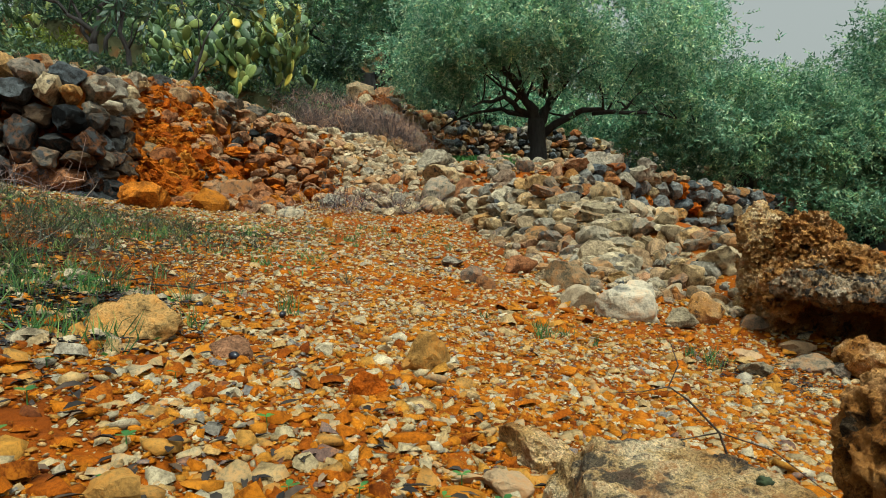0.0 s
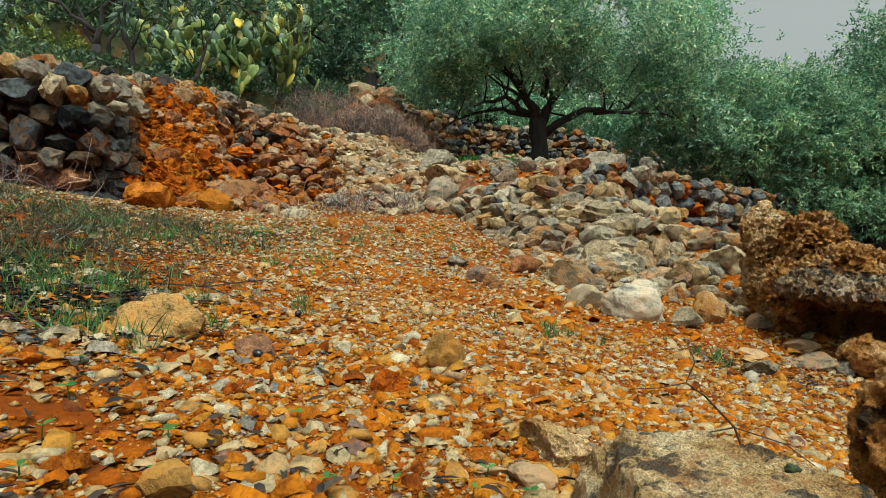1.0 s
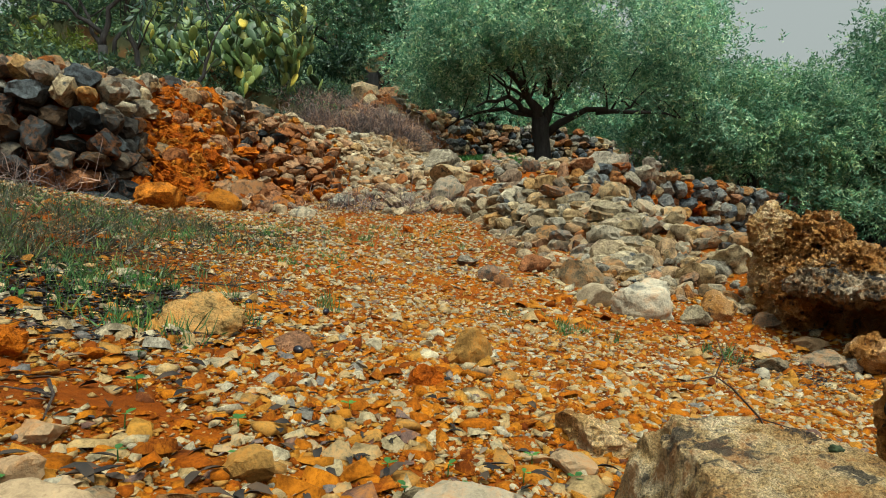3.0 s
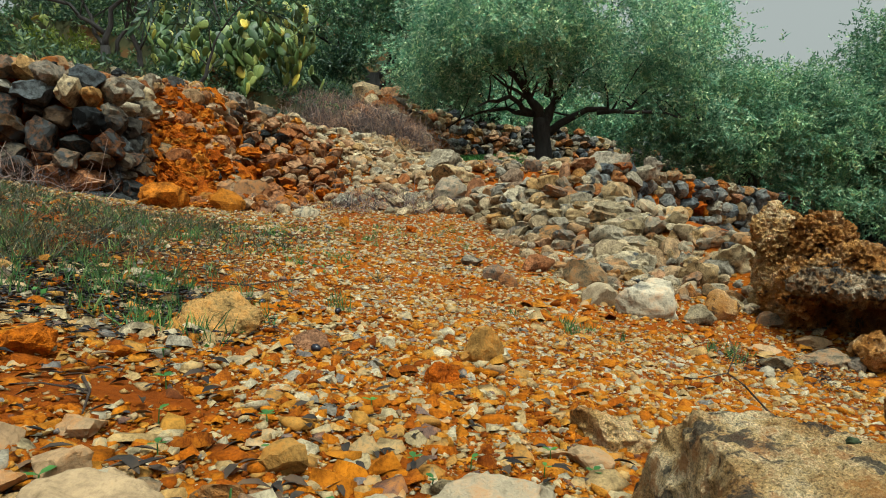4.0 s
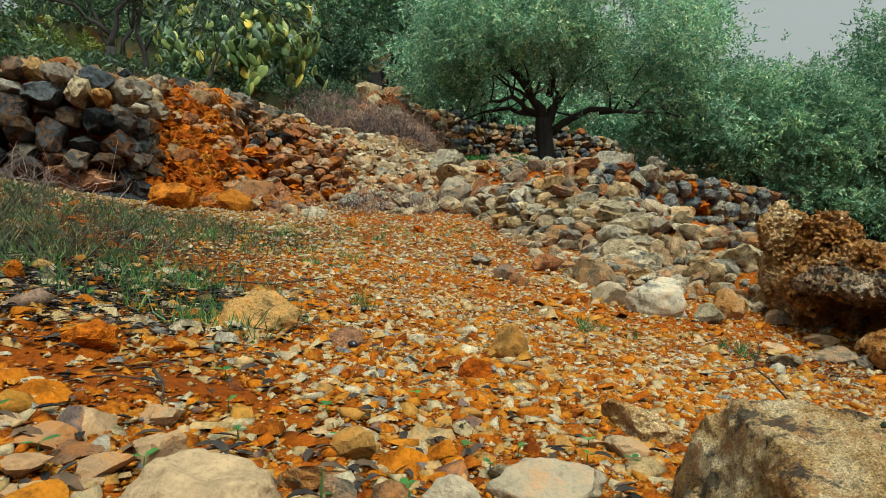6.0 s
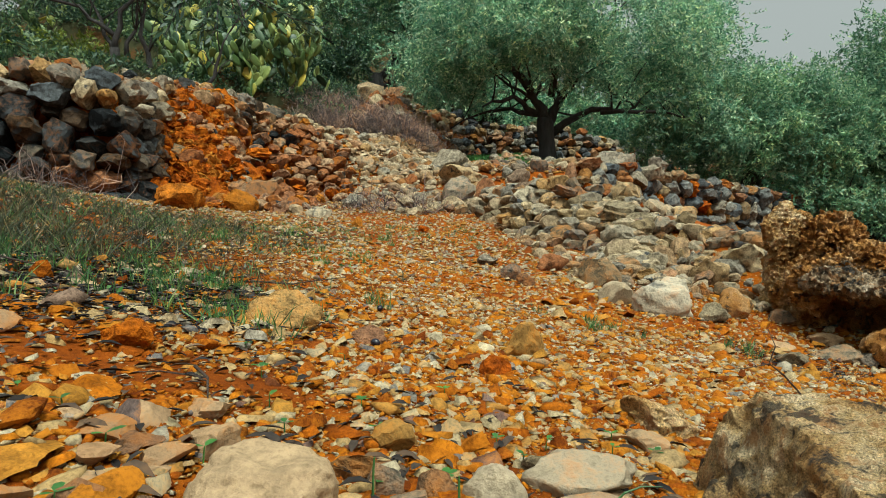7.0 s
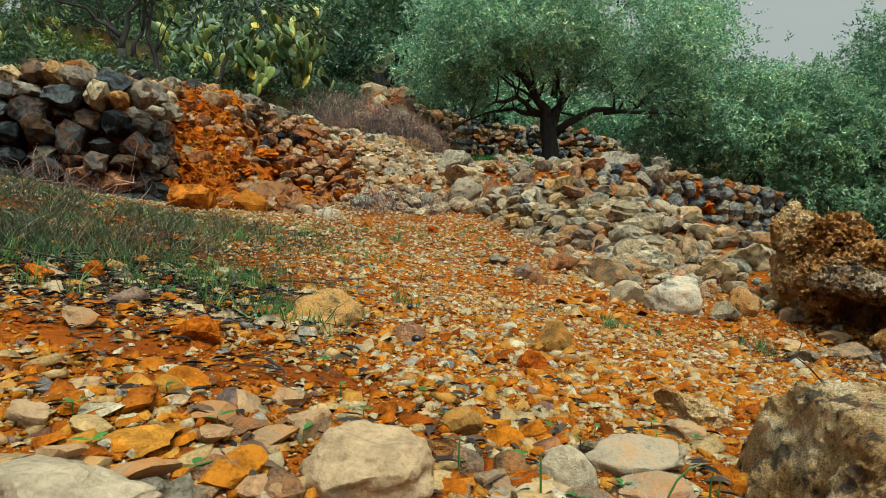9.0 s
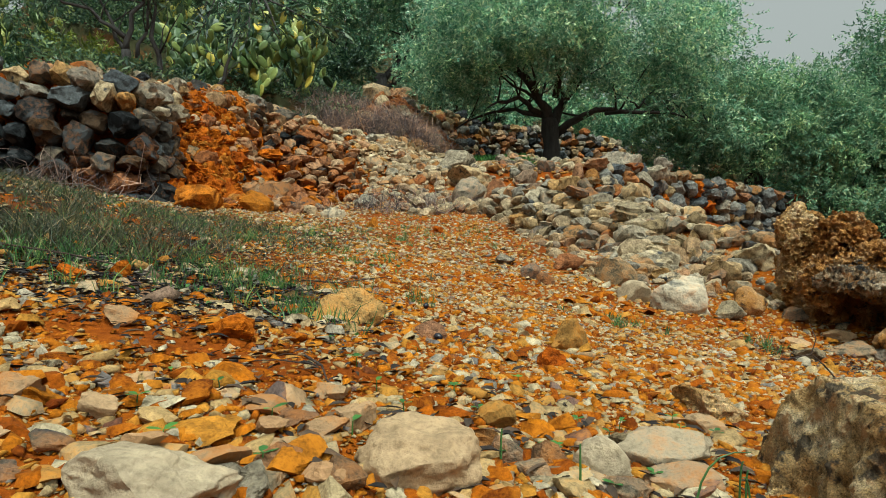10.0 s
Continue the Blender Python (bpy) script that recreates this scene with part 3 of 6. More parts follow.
def gravel_band(name, x0, x1, y0, y1, count, size, spread_by, seed, label, sink=0.12, keep=None, mat=None, parent=None, shapes=None):
    r = np.random.default_rng(seed)
    x, y = r.uniform(x0, x1, count), y0 + (y1 - y0) * r.uniform(0, 1, count)
    p = 1.1 - 1.0 * np.clip(1.1 * bare(x, y), 0, 1) - 0.8 * litter(x, y)
    p *= 0.8 + 0.4 * wobble(x, y, 1.4, seed + 3)
    if keep is not None:
        p *= keep(x, y)
    sel = r.uniform(0, 1, count) < p
    x, y = x[sel], y[sel]
    n = len(x)
    s = np.minimum(size * np.exp(r.normal(0, spread_by, n)), size * 1.9)
    z = surface(x, y) + s * (0.28 - sink) * 0.9
    sizes = np.stack([s * r.uniform(0.8, 1.5, n), s * r.uniform(0.7, 1.15, n), s * r.uniform(0.5, 1.0, n)], 1)
    turns = turn_arrays(r.uniform(0, 6.28, n), r.normal(0, 0.22, n), r.normal(0, 0.22, n))
    me = scatter(name, shapes or CHIPS, np.stack([x, y, z], 1), sizes, turns, r)
    return part(name, me, mat or M_GRAVEL_ISL, parent or ground, label)


def on_path(x, y):
    """Open gravel between the weedy strip and the walls."""
    return np.clip(1.15 - 0.6 * litter(x, y), 0, 1)


gravel = []
gravel.append(gravel_band("gravel_chips", -1.3, 0.9, 0.15, 1.25, 26000, 0.0085, 0.35, 10, "orange limestone crumbs", shapes=CRUMBS))
gravel.append(gravel_band("gravel_chips", -1.1, 0.75, 0.15, 1.0, 38000, 0.0048, 0.35, 21, "tiny orange limestone crumbs", shapes=CRUMBS))
gravel.append(gravel_band("gravel_chips", -1.5, 1.15, 0.15, 1.3, 19000, 0.0125, 0.45, 11, "cream and orange limestone chips"))
gravel.append(gravel_band("gravel_chips", -1.4, 1.0, 0.15, 1.5, 4300, 0.022, 0.40, 12, "cream and orange limestone gravel"))
gravel.append(gravel_band("gravel_chips", -1.4, -0.5, 0.82, 1.5, 650, 0.030, 0.40, 24, "pale limestone pieces on leaf litter", mat=M_GRAVEL_PALE))
gravel.append(gravel_band("gravel_chips", -2.2, 1.7, 1.2, 3.2, 13000, 0.015, 0.42, 13, "cream and orange limestone gravel", keep=on_path))
gravel.append(gravel_band("gravel_chips", -1.6, 1.3, 0.95, 2.3, 30000, 0.0075, 0.35, 22, "orange and cream limestone crumbs", keep=on_path, shapes=CRUMBS))
gravel.append(gravel_band("gravel_chips", -1.8, 1.6, 1.0, 2.4, 6000, 0.013, 0.40, 23, "pale limestone chips", keep=on_path, mat=M_GRAVEL_PALE))
gravel.append(gravel_band("gravel_chips", -2.2, 1.7, 1.6, 3.4, 6500, 0.016, 0.42, 20, "pale limestone gravel", keep=on_path, mat=M_GRAVEL_PALE))
gravel.append(gravel_band("gravel_chips", -2.2, 1.8, 1.5, 3.4, 900, 0.027, 0.35, 14, "cream limestone gravel", keep=on_path))
gravel.append(gravel_band("gravel_chips", -3.4, 1.6, 3.0, 6.6, 20000, 0.022, 0.45, 15, "pale limestone gravel on the path", mat=M_GRAVEL_PALE))
gravel.append(gravel_band("gravel_chips", -1.6, 2.6, 6.0, 15.5, 7500, 0.045, 0.5, 16, "pale rubble on the terrace", mat=M_GRAVEL_PALE))
gravel.append(gravel_band("gravel_chips", 0.2, 2.2, 1.7, 3.2, 420, 0.04, 0.4, 17, "pale limestone rubble by the rocks"))


def on_scree(x, y):
    d, s, z, k = near_line(x, y, LEFT_CREST)
    return np.clip(1.4 - d / 1.3, 0, 1) * (y > 7.2) * (d > 0.0)


gravel.append(gravel_band("rubble_chips", -2.3, 0.2, 7.0, 10.4, 4200, 0.075, 0.35, 18, "pale limestone rubble of the scree", keep=on_scree, mat=M_SCREE_ISL, sink=-0.1))


def on_chute(x, y):
    return np.clip(1.2 - np.abs(x + 2.4 + 0.05 * (y - 5.4)) / 0.75, 0, 1)


gravel.append(gravel_band("earth_crumbs", -3.1, -1.9, 5.25, 7.3, 4200, 0.05, 0.4, 19, "bright orange earth clods of the collapsed bank", keep=on_chute, mat=M_EARTH_ISL, sink=-0.05))
for band, (x0, x1, y0, y1, n) in enumerate(((-3.0, 3.0, -2.5, 0.2, 5500), (0.95, 3.2, 0.2, 2.4, 2600), (-3.4, -1.45, 0.2, 1.3, 1800))):
    gravel.append(gravel_band("gravel_chips", x0, x1, y0, y1, n, 0.022, 0.5, 60 + band, "cream and orange limestone gravel", shapes=CRUMBS))
for g in gravel:
    g["kind"] = "stuff"

# single stones of the near gravel
ROCKS_NEAR = [rock_mesh("stone", 300 + i, M_GRAVEL, crease=20, level=3, cuts=9, rough=0.09, ragged=0.05, flat=0.6, near=0.20, far=0.42) for i in range(14)]
ROCKS_PALE = [rock_mesh("stone", 330 + i, M_PALE if i % 2 else M_CREAM, crease=20, level=3, cuts=9, rough=0.08, ragged=0.05, flat=0.6, near=0.20, far=0.42) for i in range(6)]
ROCKS_FAR = [rock_mesh("stone", 360 + i, M_GRAVEL, crease=20, level=2, cuts=8, rough=0.10, flat=0.6, near=0.20, far=0.42) for i in range(10)]
rr = random.Random(5)
placed = 0
while placed < 300:
    x, y = rr.uniform(-1.0, 0.65), 0.22 + 1.1 * rr.random() ** 1.3
    if placed < 80:
        x, y = rr.uniform(-0.78, 0.02), rr.uniform(0.17, 0.44)
    if bare(np.array(x), np.array(y)) > 0.3 and rr.random() < 0.93:
        continue
    s = 0.03 * math.exp(rr.gauss(0, 0.30)) * (1.25 if y < 0.5 else 1)
    s = min(s, 0.045 if y > 0.5 else 0.043)
    if placed < 80:
        s = rr.uniform(0.022, 0.043)
    ob = new("stone", ROCKS_FAR[placed % 10] if y > 0.62 else ROCKS_NEAR[placed % 14] if y > 0.55 or rr.random() < 0.55 else ROCKS_PALE[placed % 6])
    ob.parent = ground
    ob.location = (x, y, soil_z(x, y) + s * 0.12)
    ob.scale = (s * rr.uniform(0.9, 1.5), s * rr.uniform(0.8, 1.2), s * rr.uniform(0.6, 1.0))
    ob.rotation_euler = (rr.gauss(0, 0.25), rr.gauss(0, 0.25), rr.uniform(0, 6.28))
    placed += 1


def boulder(x, y, w, h, seed, mat, label, d=None, sink=0.25, level=4, yaw=0.0, tip=(0, 0), rough=0.10, ragged=0.03, cuts=9, z=None, name="stone", group="", worn=False):
    """A single larger stone resting in the earth: width w, height h, depth d."""
    me = rock_mesh(name, seed, mat, crease=50 if worn else 24, level=level, cuts=cuts, rough=rough * (0.7 if worn else 1), ragged=ragged, near=0.36 if worn else 0.24, far=0.50)
    co = np.empty(len(me.vertices) * 3)
    me.vertices.foreach_get("co", co)
    co = co.reshape(-1, 3)
    span = co.max(0) - co.min(0)
    co = (co - (co.max(0) + co.min(0)) / 2) / span
    me.vertices.foreach_set("co", co.ravel())
    ob = new(name, me)
    ob.scale = (w, d or w * 0.8, h / (1 - sink))
    base = soil_z(x, y) if z is None else z
    ob.location = (x, y, base + h - 0.5 * h / (1 - sink))
    ob.rotation_euler = (tip[0], tip[1], yaw)
    return tagged(ob, label, "stone" if name == "stone" else "boulder", group)


# ---- single stones ----
boulder(-0.337, 0.304, 0.113, 0.052, 500, M_PALE, "large pale rounded limestone cobble", cuts=7, level=5, worn=True)
boulder(-0.510, 0.181, 0.116, 0.035, 501, M_WHITE, "broad flat pale limestone slab", cuts=7, level=5, worn=True)
boulder(-0.069, 0.469, 0.116, 0.038, 502, M_WHITE, "flat cream limestone slab on gravel", worn=True)
boulder(-0.158, 0.388, 0.061, 0.045, 503, M_WHITE, "blocky cream limestone lying on gravel", worn=True)
boulder(-0.078, 0.391, 0.082, 0.025, 504, M_WHITE, "low cream limestone slab on gravel", worn=True)
boulder(-0.208, 0.391, 0.042, 0.029, 505, M_CREAM, "rust-stained limestone cobble in gravel", level=3)
boulder(-0.254, 0.389, 0.037, 0.026, 506, M_CREAM, "tan limestone pebble in gravel", level=3)
boulder(-0.448, 0.271, 0.043, 0.022, 507, M_CREAM, "tan rounded limestone cobble on gravel", worn=True)
boulder(-0.405, 0.399, 0.042, 0.027, 508, M_PALE, "pinkish pale limestone lump on gravel", level=3)
boulder(-0.283, 0.409, 0.049, 0.024, 509, M_CREAM, "tan limestone lump in gravel")
boulder(-0.255, 0.493, 0.049, 0.031, 510, M_YELLOW, "pitted ochre limestone lump on gravel", level=3)
boulder(0.127, 0.805, 0.110, 0.050, 511, M_TUFA_TAN, "pitted brown limestone rock on the gravel", ragged=0.08)
boulder(-0.500, 1.031, 0.140, 0.060, 512, M_OCHRE, "ochre limestone boulder beside grass", cuts=7, level=5, tip=(0.45, 0.2), ragged=0.05)
boulder(-0.027, 1.171, 0.085, 0.072, 613, M_YELLOW, "pointed upright ochre stone on gravel", d=0.05, tip=(0.15, 0.5), level=4, cuts=7, yaw=0.5)
boulder(-0.112, 0.943, 0.058, 0.034, 514, M_EARTH, "rust-red angular stone on gravel", level=3)
boulder(-0.339, 1.018, 0.065, 0.036, 515, M_RUST, "pinkish flat stone on the gravel", level=3)
boulder(-0.641, 0.714, 0.080, 0.035, 516, M_EARTH, "crumbly orange stone on red earth")
boulder(-0.782, 0.667, 0.056, 0.027, 517, M_PALE, "pale flat limestone chip on earth", level=3)
boulder(-0.689, 0.308, 0.044, 0.027, 518, M_PALE, "pale limestone cobble on gravel")
boulder(-0.621, 0.314, 0.039, 0.019, 519, M_PALE, "cream limestone chip on gravel")
boulder(-1.029, 0.966, 0.051, 0.030, 520, M_EARTH, "orange stone among weeds", level=3)
boulder(-0.990, 1.082, 0.049, 0.038, 521, M_EARTH, "orange stone among weeds", level=3)
boulder(-0.942, 1.119, 0.041, 0.034, 522, M_CREAM, "tan stone among weeds", level=3)
boulder(-0.446, 0.504, 0.046, 0.018, 523, M_PALE, "flat cream stone on gravel", level=3)
boulder(-0.550, 0.222, 0.025, 0.017, 524, M_RUST, "brown-pink stone in the gravel", level=3)
boulder(0.137, 3.016, 0.112, 0.080, 525, M_CREAM, "pale stone on the path", level=3)
boulder(0.199, 2.926, 0.093, 0.062, 526, M_CREAM, "pale stone on the path", level=3)
boulder(0.772, 2.650, 0.280, 0.165, 527, M_CHALK, "large white limestone boulder", cuts=4, level=5, d=0.16, worn=True)
boulder(0.597, 2.774, 0.161, 0.102, 528, M_WHITE, "white limestone block by the heap", level=3)
boulder(0.627, 3.206, 0.219, 0.140, 529, M_CREAM, "tan limestone block at the heap foot", level=3)
boulder(1.320, 3.430, 0.234, 0.138, 530, M_GREY, "grey limestone block in the heap", level=3)
boulder(1.544, 3.501, 0.269, 0.141, 531, M_GREY, "grey fissured limestone block")
boulder(1.154, 2.772, 0.180, 0.136, 532, M_TUFA, "brown weathered limestone block", level=3)
boulder(0.988, 2.628, 0.139, 0.083, 533, M_CREAM, "tan limestone slab by the heap", level=3)
boulder(0.049, 3.457, 0.122, 0.061, 534, M_CREAM, "flat pale stone on the path", level=3)
boulder(0.428, 3.521, 0.204, 0.099, 535, M_RUST, "brown broken stone by the heap", level=3)
boulder(-2.237, 4.690, 0.368, 0.196, 536, M_EARTH, "orange earth-covered rock below the bank", ragged=0.05, rough=0.10, cuts=12)
boulder(-2.350, 5.732, 0.440, 0.290, 537, M_EARTH, "red-orange rock below the collapsed bank", ragged=0.05, rough=0.10, cuts=12)
boulder(-1.962, 5.333, 0.309, 0.187, 538, M_EARTH, "orange rock below the collapsed bank", ragged=0.05, rough=0.10, cuts=12, level=3)
boulder(-2.016, 6.411, 0.238, 0.193, 539, M_CREAM, "tan rock below the bank", level=3)
boulder(-1.104, 6.307, 0.289, 0.133, 540, M_GREY, "grey flat stone below the rubble", level=3)
boulder(-1.275, 5.267, 0.223, 0.093, 541, M_GREY, "grey stone with dark underside", level=3)
boulder(-0.867, 4.710, 0.100, 0.084, 542, M_EARTH, "small orange stone on the path", level=3)
boulder(-0.354, 4.725, 0.084, 0.055, 543, M_EARTH, "small orange stone on the path", level=3)
boulder(-0.05, 6.25, 0.36, 0.30, 544, M_GREY, "leaning grey boulder at the gap", cuts=6, level=3)
boulder(0.20, 5.95, 0.26, 0.30, 545, M_RUST, "brown boulder at the gap", level=3)
boulder(-1.742, 7.831, 0.304, 0.277, 546, M_RUST, "pinkish block in the rubble", level=3)
boulder(-2.011, 7.406, 0.486, 0.259, 547, M_RUST, "dark red pitted block in rubble", level=3)
boulder(-0.147, 8.662, 0.606, 0.273, 548, M_CREAM, "pale flat slab on the scree edge")
boulder(0.041, 7.664, 0.615, 0.227, 549, M_GREY, "dark grey slab on the scree edge")
boulder(2.097, 8.355, 0.584, 0.278, 550, M_GREY, "grey pitted block crowning the wall")
boulder(1.068, 8.194, 0.247, 0.174, 551, M_GREY, "grey upright stone on the heap", level=3)
boulder(5.587, 18.080, 0.734, 0.479, 552, M_RUST, "rusty block crowning the wall", level=3)
boulder(7.120, 18.496, 0.718, 0.555, 553, M_RUST, "rusty block crowning the wall", level=3)
boulder(1.000, 2.031, 0.111, 0.050, 554, M_CREAM, "tan flat limestone slab below the rock", level=3)
boulder(1.289, 2.233, 0.190, 0.045, 555, M_CREAM, "broad tan limestone slab in dark earth", cuts=6)
boulder(1.373, 2.463, 0.151, 0.048, 556, M_PALE, "pale flat slab at the cave mouth", level=3)
boulder(1.076, 2.240, 0.114, 0.039, 557, M_PALE, "pale flat limestone below the rock", level=3)
boulder(1.369, 2.202, 0.100, 0.050, 558, M_CREAM, "tan upright limestone by the cave", level=3)
boulder(1.341, 2.750, 0.121, 0.063, 559, M_CREAM, "cream stone at the foot of the rock", level=3)
boulder(0.071, 0.684, 0.057, 0.026, 560, M_PALE, "pale blocky limestone chunk on gravel")
boulder(-2.257, 6.345, 0.311, 0.242, 561, M_RUST, "red-brown block wedged in the bank", ragged=0.08, level=3)
boulder(-2.037, 6.322, 0.333, 0.252, 562, M_RUST, "red-brown boulder in the bank", ragged=0.08, level=3)
boulder(-2.401, 6.370, 0.277, 0.208, 563, M_EARTH, "crumbling orange block in the bank", ragged=0.08, level=3)
boulder(-2.290, 6.750, 0.281, 0.220, 564, M_EARTH, "orange block in the bank", ragged=0.08, level=3)
boulder(-1.939, 6.508, 0.295, 0.200, 565, M_RUST, "rusty block in the bank", ragged=0.08, level=3)
boulder(-2.296, 6.314, 0.252, 0.171, 566, M_RUST, "rusty stone at the bank foot", ragged=0.08, level=3)
boulder(-2.206, 6.354, 0.267, 0.209, 567, M_RUST, "red-brown block wedged in the bank", ragged=0.08, level=3)
boulder(-2.048, 6.334, 0.266, 0.197, 568, M_RUST, "rusty block in the bank", ragged=0.08, level=3)
boulder(-1.923, 6.319, 0.231, 0.162, 569, M_RUST, "rusty stone at the bank foot", ragged=0.08, level=3)
boulder(-2.157, 6.359, 0.232, 0.163, 570, M_EARTH, "orange stone at the bank foot", ragged=0.08, level=3)
boulder(-2.299, 6.336, 0.255, 0.174, 571, M_EARTH, "orange stone at the bank foot", ragged=0.08, level=3)
boulder(-1.966, 6.853, 0.275, 0.213, 572, M_RUST, "dark red block in the bank", ragged=0.08, level=3)


# ---- dry-stone walls and heaps ----


def unit_rocks(name, mat, seed, count, level=3, **kw):
    """Stone meshes scaled to a unit box, to be shared."""
    out = []
    for i in range(count):
        me = rock_mesh(name, seed + i, mat, level=level, **kw)
        co = np.empty(len(me.vertices) * 3)
        me.vertices.foreach_get("co", co)
        co = co.reshape(-1, 3)
        co = (co - (co.max(0) + co.min(0)) / 2) / (co.max(0) - co.min(0))
        me.vertices.foreach_set("co", co.ravel())
        out.append(me)
    return out


R_DARK = unit_rocks("stone", M_DARK, 700, 10, rough=0.13, ragged=0.055, cuts=9)
R_GREY = unit_rocks("stone", M_GREY, 720, 12, rough=0.13, ragged=0.055, cuts=9)
R_RUST = unit_rocks("stone", M_RUST, 740, 10, level=3, rough=0.13, ragged=0.055, cuts=9)
R_CREAM = unit_rocks("stone", M_CREAM, 760, 10, level=3, rough=0.13, ragged=0.055, cuts=9)
R_SCREE = unit_rocks("stone", M_SCREE, 780, 10, level=2, rough=0.12, cuts=8)
R_SLATE = unit_rocks("stone", M_SLATE, 840, 10, rough=0.13, ragged=0.055, cuts=9)
R_EARTH = unit_rocks("stone", M_EARTH, 800, 8, level=3, rough=0.28, ragged=0.10, cuts=8)


def lay(parent, me, x, y, z, w, d, h, r, tilt=0.15, yaw=0.0):
    ob = new("stone", me)
    ob.parent = parent
    ob.location = (x, y, z)
    ob.scale = (w, d, h)
    ob.rotation_euler = (r.gauss(0, tilt), r.gauss(0, tilt), yaw + r.gauss(0, tilt))
    return ob


def stone_face(name, label, columns, size, mixes, seed, deep=0.2, flat=0.8, fill=None, caps=None, kind="", category="stone wall", tilt=0.14, tight=0.97, cap_rows=1.1):
    """Stones stacked in uneven courses on a leaning face. columns: (foot, top) pairs of points from left to right, as seen from the path."""
    r = random.Random(seed)
    w = thing(name, label, category, kind=kind)
    weights = [m[0] for m in mixes]
    feet, tops = [Vector(c[0]) for c in columns], [Vector(c[1]) for c in columns]
    runs = [0.0]
    for a, b in zip(feet, feet[1:]):
        runs.append(runs[-1] + (b - a).length)

    def at(u):
        k = 0
        while k < len(runs) - 2 and u > runs[k + 1]:
            k += 1
        t = (u - runs[k]) / (runs[k + 1] - runs[k])
        way = feet[k + 1] - feet[k]
        return feet[k].lerp(feet[k + 1], t), tops[k].lerp(tops[k + 1], t), math.atan2(way.y, way.x)

    most = max((b - a).length for a, b in zip(feet, tops))
    v = -0.3 * size
    while v < most:
        h = size * flat * r.uniform(0.75, 1.2)
        u = r.uniform(-0.5, 0) * size
        while u < runs[-1]:
            big = 1.3 if r.random() < 0.12 else 1.0
            sw = size * r.uniform(0.65, 1.35) * big
            foot, top, yaw = at(min(max(u + sw / 2, 0), runs[-1]))
            tall = (top - foot).length
            lift = v + h / 2 + 0.03 * math.sin(u * 5 + seed)
            if lift < tall + h * 0.1:
                p = foot.lerp(top, lift / tall) + Vector((math.sin(yaw), -math.cos(yaw), 0)) * r.uniform(-0.35, 0.15) * deep
                me = r.choice(r.choices(mixes, weights)[0][1])
                if caps and lift > tall - h * cap_rows:
                    me = r.choice(caps)
                lay(w, me, p.x, p.y, p.z + r.gauss(0, 0.08) * h, sw * tight, deep * r.uniform(0.8, 1.3) * big, h * big * r.uniform(0.85, 1.2) * tight, r, tilt, yaw)
            u += sw * 0.98
        v += h * 0.92
    # earth packed behind the stones
    verts, faces, nu, nv = [], [], len(columns) * 16, 26
    for i in range(nu + 1):
        foot, top, yaw = at(runs[-1] * i / nu)
        back = Vector((-math.sin(yaw), math.cos(yaw), 0)) * deep * 0.5
        for j in range(nv + 1):
            p = foot.lerp(top, j / nv * 0.97) + back - Vector((0, 0, 0.12 * (1 - j / nv)))
            verts.append(p + Vector((0, 1, 0)) * (noise.noise(p * 6) * 0.45 + noise.noise(p * 15) * 0.35 + noise.noise(p * 34) * 0.15) * deep)
    for i in range(nu):
        for j in range(nv):
            k = i * (nv + 1) + j
            faces.append((k, k + nv + 1, k + nv + 2, k + 1))
    part("earth_fill", mesh_from("earth_fill", verts, faces), fill or M_SOIL, w, "dark earth behind the stones")
    return w


wall_left = stone_face("wall_left", "dark lichen-grey dry-stone terrace wall above red earth",
                       [((-5.9, 4.6, 0.7), (-6.2, 4.9, 1.85)), ((-4.6, 4.7, 0.7), (-4.83, 4.95, 1.83)), ((-3.56, 4.75, 0.66), (-3.73, 5.0, 1.79)), ((-3.11, 4.8, 0.64), (-3.26, 5.05, 1.76)), ((-2.77, 4.9, 0.65), (-2.95, 5.2, 1.70)), ((-2.66, 5.05, 0.68), (-2.95, 5.5, 1.66)), ((-2.75, 5.5, 0.80), (-3.05, 6.0, 1.74))],
                       0.19, [(9, R_DARK), (0.9, R_SLATE), (1.3, R_RUST), (0.6, R_EARTH)], 21, deep=0.30, flat=0.92, tight=1.05, cap_rows=1.5, caps=R_GREY + R_SLATE + R_CREAM, kind="structure")
wall_right = stone_face("wall_right", "dark grey dry-stone terrace wall with rusty gaps",
                        [((1.45, 7.60, 0.55), (1.43, 7.72, 1.28)), ((2.1, 8.02, 0.50), (2.06, 8.14, 1.36)), ((2.7, 8.40, 0.45), (2.66, 8.52, 1.38)), ((3.56, 9.14, 0.44), (3.5, 9.26, 1.36)), ((4.7, 9.98, 0.40), (4.64, 10.1, 1.24)), ((6.7, 11.9, 0.35), (6.64, 12.0, 1.19)), ((9.5, 13.6, 0.1), (9.45, 13.7, 0.97))],
                        0.21, [(6, R_SLATE), (2.5, R_DARK), (1.2, R_GREY), (0.8, R_RUST), (0.7, R_EARTH)], 22, deep=0.26, flat=0.92, tight=1.03, caps=R_SLATE + R_CREAM + R_RUST, kind="structure")
